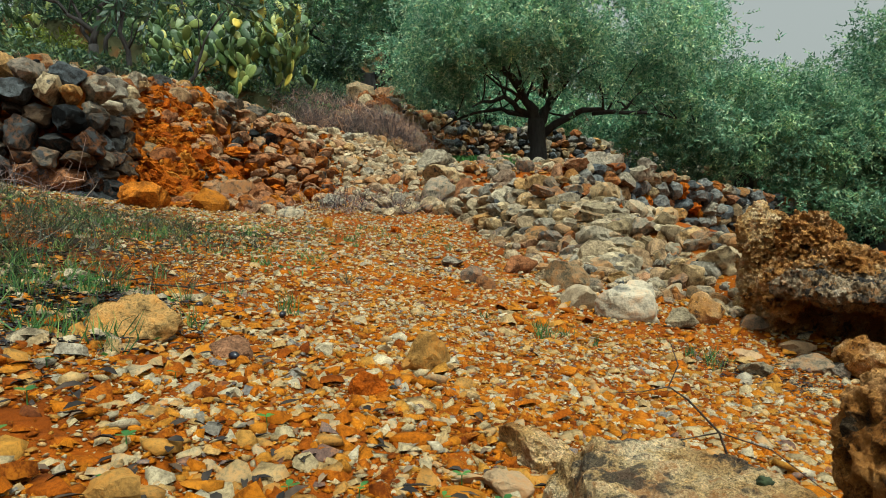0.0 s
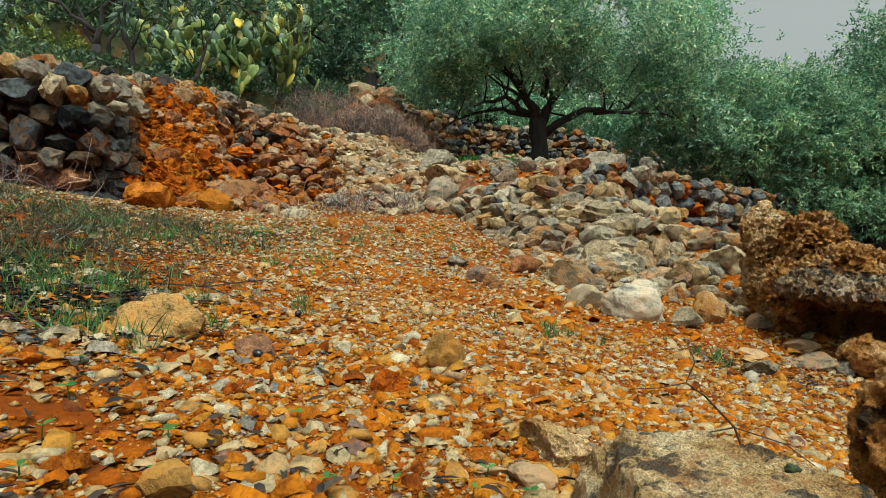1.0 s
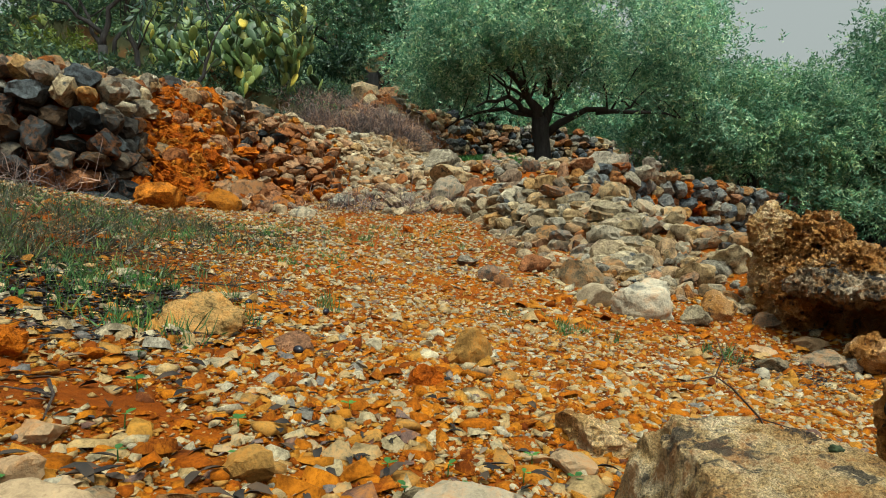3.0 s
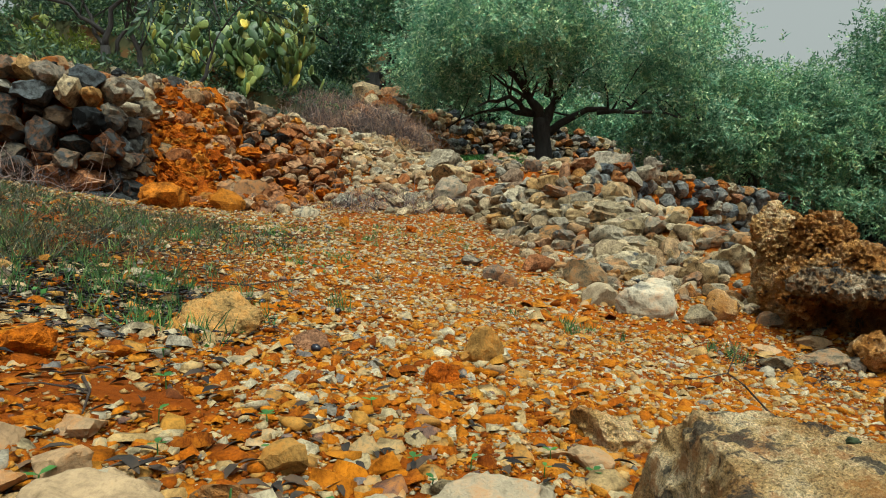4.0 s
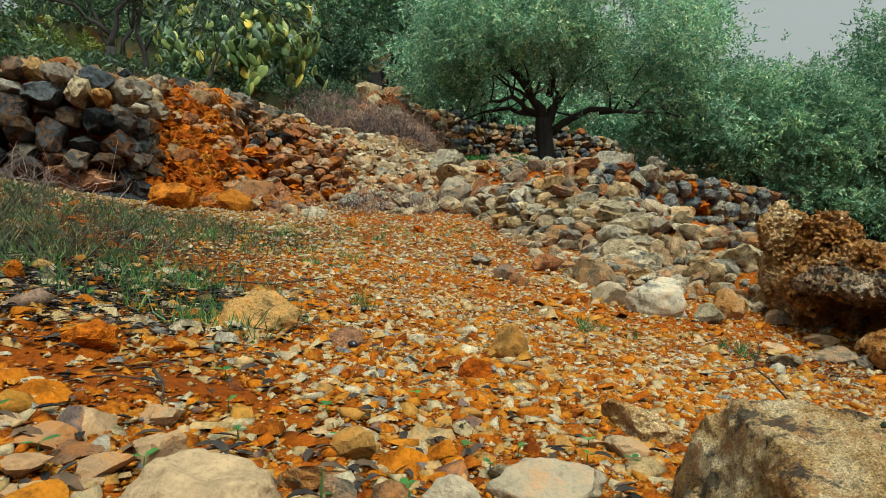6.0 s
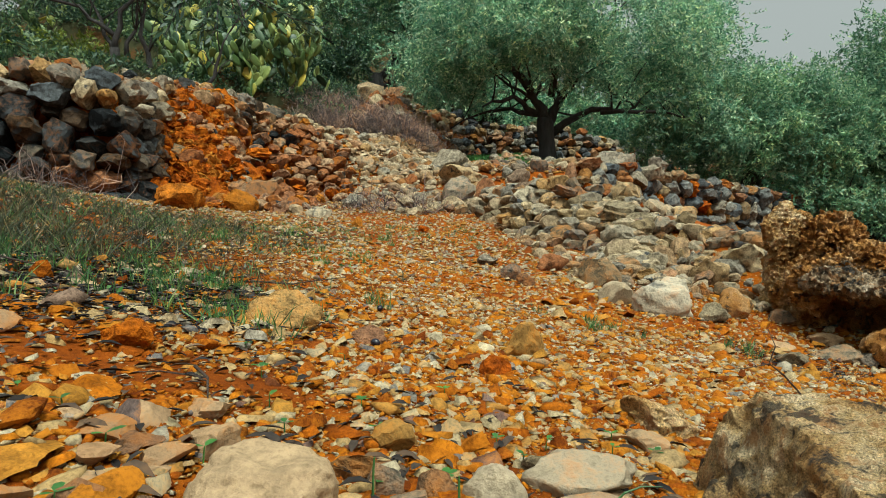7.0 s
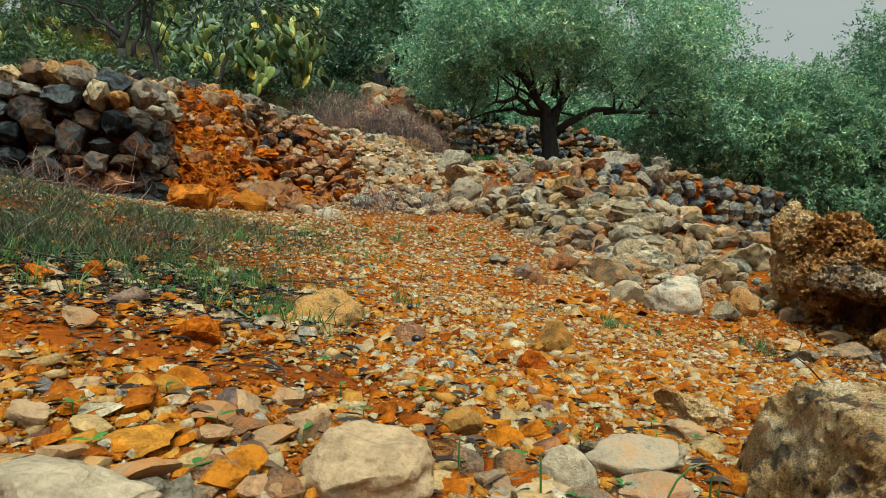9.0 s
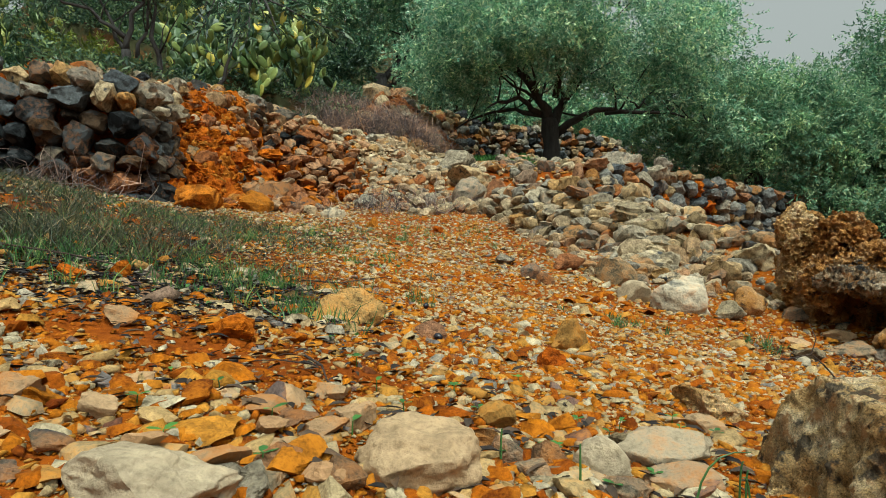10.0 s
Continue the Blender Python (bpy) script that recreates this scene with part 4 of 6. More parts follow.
wall_back = stone_face("wall_back", "old dry-stone wall of grey and tan stones behind the olive tree",
                       [((-1.18, 13.6, 2.40), (-1.33, 14.0, 3.5)), ((-0.2, 14.0, 2.25), (-0.2, 14.6, 3.36)), ((0.77, 15.5, 2.35), (0.8, 16.0, 3.42)), ((2.17, 16.5, 2.45), (2.24, 17.0, 3.49)), ((3.72, 17.5, 2.6), (3.83, 18.0, 3.5)), ((5.27, 18.5, 2.7), (5.42, 19.0, 3.22)), ((8.5, 20.0, 2.6), (8.6, 20.4, 2.9))],
                       0.26, [(1.5, R_DARK), (4, R_SLATE), (3, R_RUST), (2, R_GREY), (2, R_CREAM)], 23, deep=0.3, kind="structure")


def heap(name, label, area, count, sizes, mixes, seed, squash=0.9):
    """Stones tipped on a slope. area(r) gives a spot x, y and a size factor, or None."""
    r = random.Random(seed)
    h = thing(name, label, "stone heap")
    weights = [m[0] for m in mixes]
    done = 0
    tries = 0
    while done < count and tries < count * 20:
        tries += 1
        spot = area(r)
        if spot is None:
            continue
        x, y, k = spot
        s = k * r.uniform(*sizes) * math.exp(r.gauss(0, 0.2))
        me = r.choice(r.choices(mixes, weights)[0][1])
        lay(h, me, x, y, soil_z(x, y) + s * r.uniform(0.05, 0.3), s * r.uniform(0.9, 1.35), s * r.uniform(0.85, 1.2), s * squash * r.uniform(0.75, 1.15), r, 0.3, r.uniform(0, 6.28))
        done += 1
    return h


def along(r, line, off_lo, off_hi):
    """A spot at a sidewards offset (to the right of its way) from a line of (x, y)."""
    i = r.randrange(len(line) - 1)
    t = r.random()
    (ax, ay), (bx, by) = line[i], line[i + 1]
    dx, dy = bx - ax, by - ay
    n = math.hypot(dx, dy)
    o = r.uniform(off_lo, off_hi)
    return ax + dx * t + dy / n * o, ay + dy * t - dx / n * o


stone_face("stone_heap", "steep stack of tumbled grey and tan limestone blocks beside the path",
                        [((0.13, 5.4, 0.44), (0.27, 5.9, 0.80)), ((0.41, 4.65, 0.29), (0.58, 5.3, 0.80)), ((0.67, 4.25, 0.19), (0.82, 4.9, 0.78)), ((0.84, 3.95, 0.15), (1.14, 5.2, 0.78)), ((1.0, 3.65, 0.12), (1.28, 4.8, 0.62))],
                        0.142, [(5, R_GREY), (3.5, R_CREAM), (0.8, R_RUST), (2.0, R_SCREE), (0.5, R_SLATE)], 31, deep=0.20, flat=0.92, tight=0.92, caps=R_CREAM + R_GREY, category="stone heap", tilt=0.22)


def heap_top_area(r):
    x, y = along(r, [(0.3, 6.1), (0.62, 5.45), (0.9, 5.1), (1.2, 5.1), (1.4, 4.6)], -0.5, 0.05)
    return x, y, 1.0


heap("stone_heap", "flat-topped litter of tan and grey stones on the stack", heap_top_area, 110, (0.10, 0.20), [(4, R_GREY), (4, R_CREAM), (2, R_SCREE), (0.6, R_RUST)], 41)


def heap_area(r):
    x, y = along(r, [(1.14, 4.9), (1.30, 4.6), (1.48, 4.1), (1.72, 3.6)], -0.1, 0.85)
    return (x, y, 1.0) if y > 2.95 and x > 0.8 else None


heap("stone_heap", "sloping heap of grey and tan limestone rubble blocks", heap_area, 230, (0.06, 0.15), [(5, R_GREY), (0.3, R_DARK), (3.5, R_CREAM), (1.0, R_RUST), (3, R_SCREE)], 42)


def heap_small_area(r):
    x, y = along(r, [(0.75, 6.0), (0.95, 5.2), (1.2, 4.5), (1.42, 3.7), (1.6, 3.2), (1.3, 2.8)], -0.3, 1.0)
    return (x, y, 1.0) if y > 2.5 and x > 0.35 else None


heap("rubble", "small pale rubble lying between the heaped blocks", heap_small_area, 280, (0.04, 0.09), [(4, R_SCREE), (2, R_CREAM), (1, R_GREY)], 32)


def gap_area(r):
    x, y = r.uniform(-0.7, 0.75), r.uniform(5.7, 8.8)
    return (x, y, 1.0) if not (0.02 < x < 0.40 and 6.2 < y < 8.2) or r.random() < 0.5 else None


heap("rubble", "tan rubble strewn over the gap between the terraces", gap_area, 280, (0.05, 0.15), [(4, R_SCREE), (2, R_CREAM), (1, R_RUST), (1, R_GREY)], 40)


def sill_area(r):
    x, y = r.uniform(0.62, 1.9), r.uniform(6.7, 10.4)
    return x, y, 1.0


heap("rubble", "tan and grey stones on the sill of the upper terrace", sill_area, 230, (0.06, 0.18), [(3, R_SCREE), (3, R_CREAM), (2, R_GREY), (1, R_RUST)], 45)


def scree_area(r):
    x, y = along(r, [(-2.3, 7.75), (-1.9, 8.55), (-1.36, 9.35), (-0.8, 9.9), (-0.1, 9.3)], -0.25, 1.45)
    return (x, y, 1.0) if y > 6.4 and x < 0.15 else None


heap("scree_heap", "slope of loose pale limestone rubble fallen from a terrace", scree_area, 300, (0.09, 0.17), [(6, R_SCREE), (1.5, R_CREAM), (0.7, R_RUST), (0.9, R_GREY)], 33)


stone_face("stone_heap", "steep bank of stacked rust-red stones",
                      [((-2.50, 6.6, 0.85), (-2.95, 7.55, 2.10)), ((-2.24, 6.7, 0.82), (-2.65, 7.75, 2.0)), ((-1.9, 6.8, 0.78), (-2.31, 8.05, 1.98)), ((-1.55, 6.9, 0.78), (-1.99, 8.45, 1.94)), ((-1.29, 7.0, 0.78), (-1.63, 8.9, 1.78))],
                      0.18, [(7, R_RUST), (1.2, R_EARTH), (1.0, R_CREAM), (0.7, R_DARK)], 34, deep=0.22, flat=0.72, fill=M_EARTH, category="stone heap", tilt=0.2)
stone_face("earth_bank", "chute of bright orange earth clods and crumbling stones",
                   [((-2.63, 5.25, 0.70), (-3.36, 6.7, 1.88)), ((-2.39, 5.45, 0.74), (-3.15, 7.1, 2.02)), ((-2.42, 6.3, 0.86), (-2.9, 7.5, 2.08))],
                   0.15, [(9, R_EARTH), (0.8, R_RUST), (0.3, R_CREAM)], 43, deep=0.18, flat=0.75, fill=M_EARTH, category="earth bank", tilt=0.35)


def rust_area(r):
    x, y = r.uniform(-2.7, -1.5), r.uniform(5.35, 7.0)
    return (x, y, 1.0) if x + 0.25 * (y - 5.3) > -2.62 else None


heap("rubble", "rust-red and brown rubble at the foot of the bank", rust_area, 300, (0.07, 0.16), [(5, R_RUST), (2.5, R_EARTH), (0.5, R_DARK), (1, R_SCREE), (0.6, R_CREAM)], 39)


def bank_area(r):
    x, y = along(r, [(-3.05, 5.6), (-3.05, 6.5), (-2.85, 7.2)], -0.05, 1.0)
    return (x, y, 1.0) if y > 5.0 else None


heap("earth_bank", "collapsed bank of bright orange earth and crumbling stones", bank_area, 160, (0.05, 0.15), [(9, R_EARTH), (1.0, R_RUST), (0.4, R_CREAM), (0.2, R_DARK)], 35)


def clod_area(r):
    x, y = along(r, [(-2.95, 7.4), (-2.65, 6.7), (-2.40, 5.8)], -0.22, 0.45)
    return x, y, 1.0


heap("earth_bank", "orange clods and rusty stones fallen beside the earth chute", clod_area, 240, (0.09, 0.19), [(6, R_EARTH), (3, R_RUST), (0.6, R_DARK), (0.4, R_CREAM)], 44)


def crest_area(r):
    x, y = along(r, [(-5.5, 5.2), (-3.6, 5.1), (-3.05, 5.5), (-3.05, 6.5), (-2.8, 7.5), (-2.3, 7.75), (-1.9, 8.6), (-1.4, 9.4)], -1.5 if r.random() < 0.4 else -0.45, 0.08)
    return x, y, 1.0


heap("capping_stones", "pale and grey stones lying along the top of the terrace", crest_area, 300, (0.09, 0.20), [(3, R_GREY), (3, R_CREAM), (2, R_SCREE), (1.5, R_RUST), (1, R_DARK)], 36)


def upper_area(r):
    x, y = along(r, [(-0.85, 10.0), (-0.8, 12.0), (-0.4, 14.5), (0.0, 15.4)], -0.9, 0.6)
    return x, y, 1.0


heap("stone_heap", "tan and rusty blocks lining the upper terrace", upper_area, 200, (0.14, 0.30), [(3, R_RUST), (3, R_CREAM), (2, R_GREY), (1, R_DARK)], 37)


def upper2_area(r):
    x, y = along(r, [(-2.6, 16.5), (-1.2, 14.5), (-0.9, 12.5)], -0.8, 0.8)
    return x, y, 1.0


heap("stone_heap", "tan boulders on the slope below a far olive tree", upper2_area, 90, (0.22, 0.5), [(3, R_RUST), (4, R_CREAM), (1, R_GREY)], 38)


# porous rocks


def pitted_rock(name, label, lumps, seed, mat, cell=0.012, ridge=0.02, hole=0.03, freq=1.0, beds=0.0, soft=2):
    """A porous rock: lumps (x, y, z, rx, ry, rz) fused to one skin, then eaten by ridges, beds and holes; sizes in metres."""
    bm = bmesh.new()
    for x, y, z, rx, ry, rz in lumps:
        m = Matrix.Translation((x, y, z)) @ Matrix.Diagonal((rx, ry, rz, 1))
        bmesh.ops.create_icosphere(bm, subdivisions=3, radius=1.0, matrix=m)
    raw = bpy.data.meshes.new(name)
    bm.to_mesh(raw)
    bm.free()
    ob = new(name, raw)
    fuse = ob.modifiers.new("fuse", "REMESH")
    fuse.mode, fuse.voxel_size = "VOXEL", cell
    dg = bpy.context.evaluated_depsgraph_get()
    me = bpy.data.meshes.new_from_object(ob.evaluated_get(dg))
    ob.modifiers.clear()
    bm = bmesh.new()
    bm.from_mesh(me)
    for _ in range(soft):
        bmesh.ops.smooth_vert(bm, verts=bm.verts, factor=0.5, use_axis_x=True, use_axis_y=True, use_axis_z=True)
    off = Vector((seed * 2.3, seed * 1.1, seed * 0.7))
    for step in range(3):
        bm.normal_update()
        moves = []
        for v in bm.verts:
            c = v.co * freq
            if step == 0:
                out = noise.noise(c * 5 + off) * ridge * 1.7 + (0.35 - abs(noise.noise(c * 9 + off))) * ridge * 1.5
            elif step == 1:
                warp = Vector((noise.noise(c * 8 + off), noise.noise(c * 8 - off), noise.noise(c * 8 + off * 2))) * 0.4
                out = (0.25 - abs(noise.noise(c * 18 + off))) * ridge * 1.3 + beds * noise.noise(Vector((c.x * 5, c.y * 5, c.z * 34 + c.x * 7)) + off)
                d = noise.voronoi(c * 13 + warp + off)[0][0]
                t = min(max((0.46 - d) / 0.2, 0), 1)
                out -= t * t * (3 - 2 * t) * hole * (0.6 + 1.2 * noise.noise(c * 4 - off))
            else:
                d = noise.voronoi(c * 32 + off)[0][0]
                t = min(max((0.45 - d) / 0.2, 0), 1)
                out = noise.noise(c * 45 + off) * ridge * 0.35 - t * t * (3 - 2 * t) * hole * 0.42
            moves.append(v.normal * out)
        for v, m in zip(bm.verts, moves):
            v.co += m
    bm.to_mesh(raw)
    bm.free()
    bpy.data.meshes.remove(me)
    raw.materials.append(mat)
    raw.polygons.foreach_set("use_smooth", [True] * len(raw.polygons))
    raw.set_sharp_from_angle(angle=radians(40))
    return tagged(ob, label, "rock")


pitted_rock("tufa_rock", "large porous brown tufa rock with dark hollows and overhang",
            [(1.66, 2.78, 0.14, 0.21, 0.20, 0.15), (1.57, 2.74, 0.25, 0.10, 0.14, 0.15), (1.66, 2.82, 0.27, 0.09, 0.12, 0.12), (1.62, 2.55, 0.17, 0.16, 0.16, 0.09), (2.15, 2.65, 0.02, 0.38, 0.32, 0.20), (1.80, 2.9, -0.12, 0.34, 0.16, 0.22), (1.44, 2.68, 0.10, 0.09, 0.13, 0.10), (1.46, 2.80, -0.06, 0.10, 0.12, 0.16), (1.40, 2.60, 0.03, 0.06, 0.08, 0.06), (2.05, 2.55, -0.15, 0.2, 0.3, 0.2)],
            3, M_TUFA, 0.007, 0.022, 0.042, 2.6, 0.018, 0)
pitted_rock("tufa_rock", "black lichened porous slab jutting out over a dark hollow", [(1.58, 2.38, 0.085, 0.26, 0.24, 0.055), (1.42, 2.46, 0.10, 0.11, 0.15, 0.055), (1.88, 2.45, 0.09, 0.20, 0.22, 0.07), (1.62, 2.50, 0.13, 0.2, 0.14, 0.06)], 27, M_TUFA_DARK, 0.008, 0.020, 0.034, 2.2, 0.012, 0)
pitted_rock("tufa_rock", "knobbly tan tufa rock standing behind the overhang", [(1.47, 2.95, 0.31, 0.085, 0.11, 0.15), (1.48, 2.97, 0.08, 0.09, 0.12, 0.2), (1.54, 3.0, 0.33, 0.10, 0.1, 0.11)], 8, M_TUFA_TAN, 0.008, 0.020, 0.030, 1.9, 0.006, 1)
pitted_rock("tufa_rock", "brown porous rock at the foot of the overhang", [(1.47, 2.20, -0.13, 0.09, 0.10, 0.07), (1.56, 2.22, -0.16, 0.1, 0.1, 0.08)], 12, M_TUFA, 0.009, 0.016, 0.024, 1.3)


def ledge_rock(label, seed):
    """A half-buried ledge: flat top with a broken rear edge, falling away towards the path; its skirt runs into the earth."""
    nx, ny = 230, 250
    xs, ys = np.linspace(-0.16, 0.40, nx), np.linspace(-0.05, 0.56, ny)
    gx2, gy2 = np.meshgrid(xs, ys)
    wx = gx2 + 0.010 * wobble(gx2, gy2, 7, seed) + 0.006 * wobble(gx2, gy2, 19, seed + 1)
    wy = gy2 + 0.010 * wobble(gx2, gy2, 8, seed + 2) + 0.006 * wobble(gx2, gy2, 21, seed + 3)
    rear = np.interp(wx, (-0.2, 0.09, 0.14, 0.175, 0.21, 0.24, 0.27, 0.40), (0.47, 0.486, 0.480, 0.466, 0.415, 0.36, 0.28, 0.10))
    left = np.maximum(0.108 - 0.20 * (0.47 - wy), 0.055) + 0.012 * wobble(gx2, gy2, 11, seed + 4)
    side = np.maximum(left - wx, 0)
    z = 0.106 - 0.02 * np.maximum(0.40 - wy, 0) - np.where(side < 0.03, 1.8 * side, 0.054 + 3.2 * (side - 0.03))
    z = z - 1.3 * np.maximum(0.20 - wy, 0)
    z = np.minimum(z, 0.106 - 2.6 * np.maximum(wy - rear, 0))
    z = np.maximum(z, -0.09)
    verts = np.stack([gx2, gy2, z], 2).reshape(-1, 3)
    q = (np.arange(ny - 1)[:, None] * nx + np.arange(nx - 1)[None]).ravel()
    me = mesh_np("ledge_rock", verts, np.stack([q, q + 1, q + nx + 1, q + nx], 1))
    bm = bmesh.new()
    bm.from_mesh(me)
    off = Vector((seed * 2.3, seed * 1.1, seed * 0.7))
    for step in range(2):
        bm.normal_update()
        moves = []
        for v in bm.verts:
            c = v.co
            if step == 0:
                out = (0.25 - abs(noise.noise(c * 34 + off))) * 0.007 + noise.noise(c * 12 + off) * 0.004 + noise.noise(c * 70 + off) * 0.0045 + 0.006 * noise.noise(Vector((c.x * 12, c.y * 12, c.z * 150)) + off)
            else:
                d = noise.voronoi(c * 150 + off)[0][0]
                t = min(max((0.36 - d) / 0.2, 0), 1)
                out = (0.2 - abs(noise.noise(c * 130 + off))) * 0.0045 - t * 0.004 * max(0.0, noise.noise(c * 20 - off) + 0.25)
            moves.append(v.normal * out)
        for v, m in zip(bm.verts, moves):
            v.co += m
    bm.to_mesh(me)
    bm.free()
    me.materials.append(M_LEDGE)
    me.polygons.foreach_set("use_smooth", [True] * len(me.polygons))
    me.set_sharp_from_angle(angle=radians(45))
    return tagged(new("ledge_rock", me), label, "rock")


ledge_rock("big pale lichen-stained limestone ledge with rough top", 5)
pitted_rock("tufa_rock", "dark pitted rock rising beside the pale ledge", [(0.42, 0.52, 0.07, 0.085, 0.09, 0.085), (0.41, 0.47, -0.03, 0.10, 0.09, 0.11), (0.48, 0.50, 0.08, 0.07, 0.08, 0.07)], 15, M_TUFA, 0.005, 0.008, 0.012, 3.0, 0.004, 1)
# ---- plants ----


def leaves_mesh(name, places, dirs, length, width, rng):
    """Lance-shaped leaves, one four-cornered blade each: places (n, 3), directions (n, 3)."""
    n = len(places)
    d = dirs / np.maximum(np.linalg.norm(dirs, axis=1, keepdims=True), 1e-6)
    ref = rng.normal(0, 1, (n, 3))
    side = np.cross(d, ref)
    side /= np.maximum(np.linalg.norm(side, axis=1, keepdims=True), 1e-6)
    ln = (length * rng.uniform(0.65, 1.25, n))[:, None]
    wd = (width * rng.uniform(0.75, 1.25, n))[:, None]
    bend = np.cross(side, d) * ln * rng.normal(0, 0.08, n)[:, None]
    a = places
    b = places + d * ln * 0.5 + side * wd * 0.5 + bend
    c = places + d * ln
    e = places + d * ln * 0.5 - side * wd * 0.5 + bend
    v = np.stack([a, b, c, e], 1).reshape(-1, 3)
    f = (np.arange(n) * 4)[:, None] + np.arange(4)[None]
    return mesh_np(name, v, f)


def sprig_points(lobes, sprigs, rng, hollow=0.55, gap=0.0, gap_scale=1.0, clump=0.20):
    """Spots for leafy twigs inside lobes (x, y, z, rx, ry, rz), mostly near their skin, with gaps."""
    vol = np.array([l[3] * l[4] + l[4] * l[5] + l[3] * l[5] for l in lobes])
    pick = rng.choice(len(lobes), sprigs, p=vol / vol.sum())
    lob = np.array(lobes)[pick]
    d = rng.normal(0, 1, (sprigs, 3))
    d /= np.linalg.norm(d, axis=1, keepdims=True)
    rad = hollow + (1.0 - hollow) * rng.uniform(0, 1, sprigs) ** 0.7
    rad *= 1 + 0.10 * np.sin(d[:, 0] * 7 + pick) + 0.10 * np.sin(d[:, 1] * 9 + d[:, 2] * 8 + pick * 2)
    p = lob[:, :3] + d * lob[:, 3:] * rad[:, None]
    if clump:
        # twigs gather in tufts, with darker hollows between
        seats = p[rng.integers(0, sprigs, max(12, sprigs // 60))]
        own = rng.integers(0, len(seats), sprigs)
        off = rng.normal(0, clump, (sprigs, 3)) * np.array([1.15, 1.15, 0.75])
        loose = rng.uniform(0, 1, sprigs) < 0.08
        p = np.where(loose[:, None], p, seats[own] + off)
        d = np.where(loose[:, None], d, 0.5 * d + off / clump * 0.6)
    if gap:
        k = gap_scale
        w = np.sin(p[:, 0] * 2.9 * k + 1) + np.sin(p[:, 1] * 2.3 * k + 2) + np.sin(p[:, 2] * 3.3 * k) + np.sin((p[:, 0] + p[:, 2]) * 5.1 * k) + np.sin((p[:, 1] - p[:, 2]) * 4.7 * k)
        keep = w > -3.2 + gap * 2.2 + rng.normal(0, 0.5, sprigs)
        p, d = p[keep], d[keep]
    return p, d


def foliage(name, parent, mat, lobes, sprigs, per, length, width, seed, droop=0.25, twig=0.28, gap=0.5, hollow=0.55, label=""):
    """The leafy crown of an olive: twigs with leaves in pairs."""
    rng = np.random.default_rng(seed)
    p, d = sprig_points(lobes, sprigs, rng, hollow, gap)
    n = len(p)
    axis = d + rng.normal(0, 0.7, (n, 3)) + np.array([0, 0, -droop])
    axis /= np.linalg.norm(axis, axis=1, keepdims=True)
    t = rng.uniform(0, 1, (n, per))
    spots = p[:, None, :] + axis[:, None, :] * (t * twig)[:, :, None] + rng.normal(0, 0.012, (n, per, 3))
    out = axis[:, None, :] * 0.8 + rng.normal(0, 0.65, (n, per, 3))
    me = leaves_mesh(name, spots.reshape(-1, 3), out.reshape(-1, 3), length, width, rng)
    return part(name, me, mat, parent, label)


def limb_points(a, b, r, sag=0.0, kinks=6, amp=0.06):
    a, b = Vector(a), Vector(b)
    n = (b - a).length
    pts = []
    for i in range(kinks + 1):
        t = i / kinks
        p = a.lerp(b, t)
        p.z += math.sin(t * math.pi) * sag
        if 0 < i < kinks:
            p += Vector((r.gauss(0, amp), r.gauss(0, amp), r.gauss(0, amp))) * n * 0.5
        pts.append(p)
    return pts


def olive_tree(label, base, trunk, limbs, lobes, sprigs, per, leaf, mat, seed, gap=0.5, hollow=0.55, droop=0.25, twig=0.28, group="olive trees"):
    """trunk: list of (x, y, z, radius); limbs: (start, end, radius, sag), in metres from the base."""
    r = random.Random(seed)
    tree = thing("olive_tree", label, "olive tree", base, group)
    bm = bmesh.new()
    tube(bm, [t[:3] for t in trunk], [t[3] for t in trunk], 14, 0.35, seed)
    part("trunk", bm, M_BARK, tree, "dark gnarled trunk", smooth=True)
    for a, b, rad, sag in limbs:
        bm = bmesh.new()
        pts = limb_points(a, b, r, sag)
        tube(bm, pts, [rad * (1 - 0.75 * i / (len(pts) - 1)) for i in range(len(pts))], 7, 0.3, seed + 1)
        for _ in range(5):
            i = r.randrange(2, len(pts))
            q = pts[i] + Vector((r.gauss(0, 0.5), r.gauss(0, 0.5), r.uniform(0.1, 0.8)))
            sub = limb_points(pts[i], q, r, 0.05, 4)
            tube(bm, sub, [rad * 0.3 * (1 - 0.7 * k / 4) for k in range(5)], 5)
        part("limb", bm, M_BARK, tree, smooth=True)
    foliage("crown", tree, mat, lobes, sprigs, per, leaf[0], leaf[1], seed, droop, twig, gap, hollow, "dense silvery green foliage")
    return tree


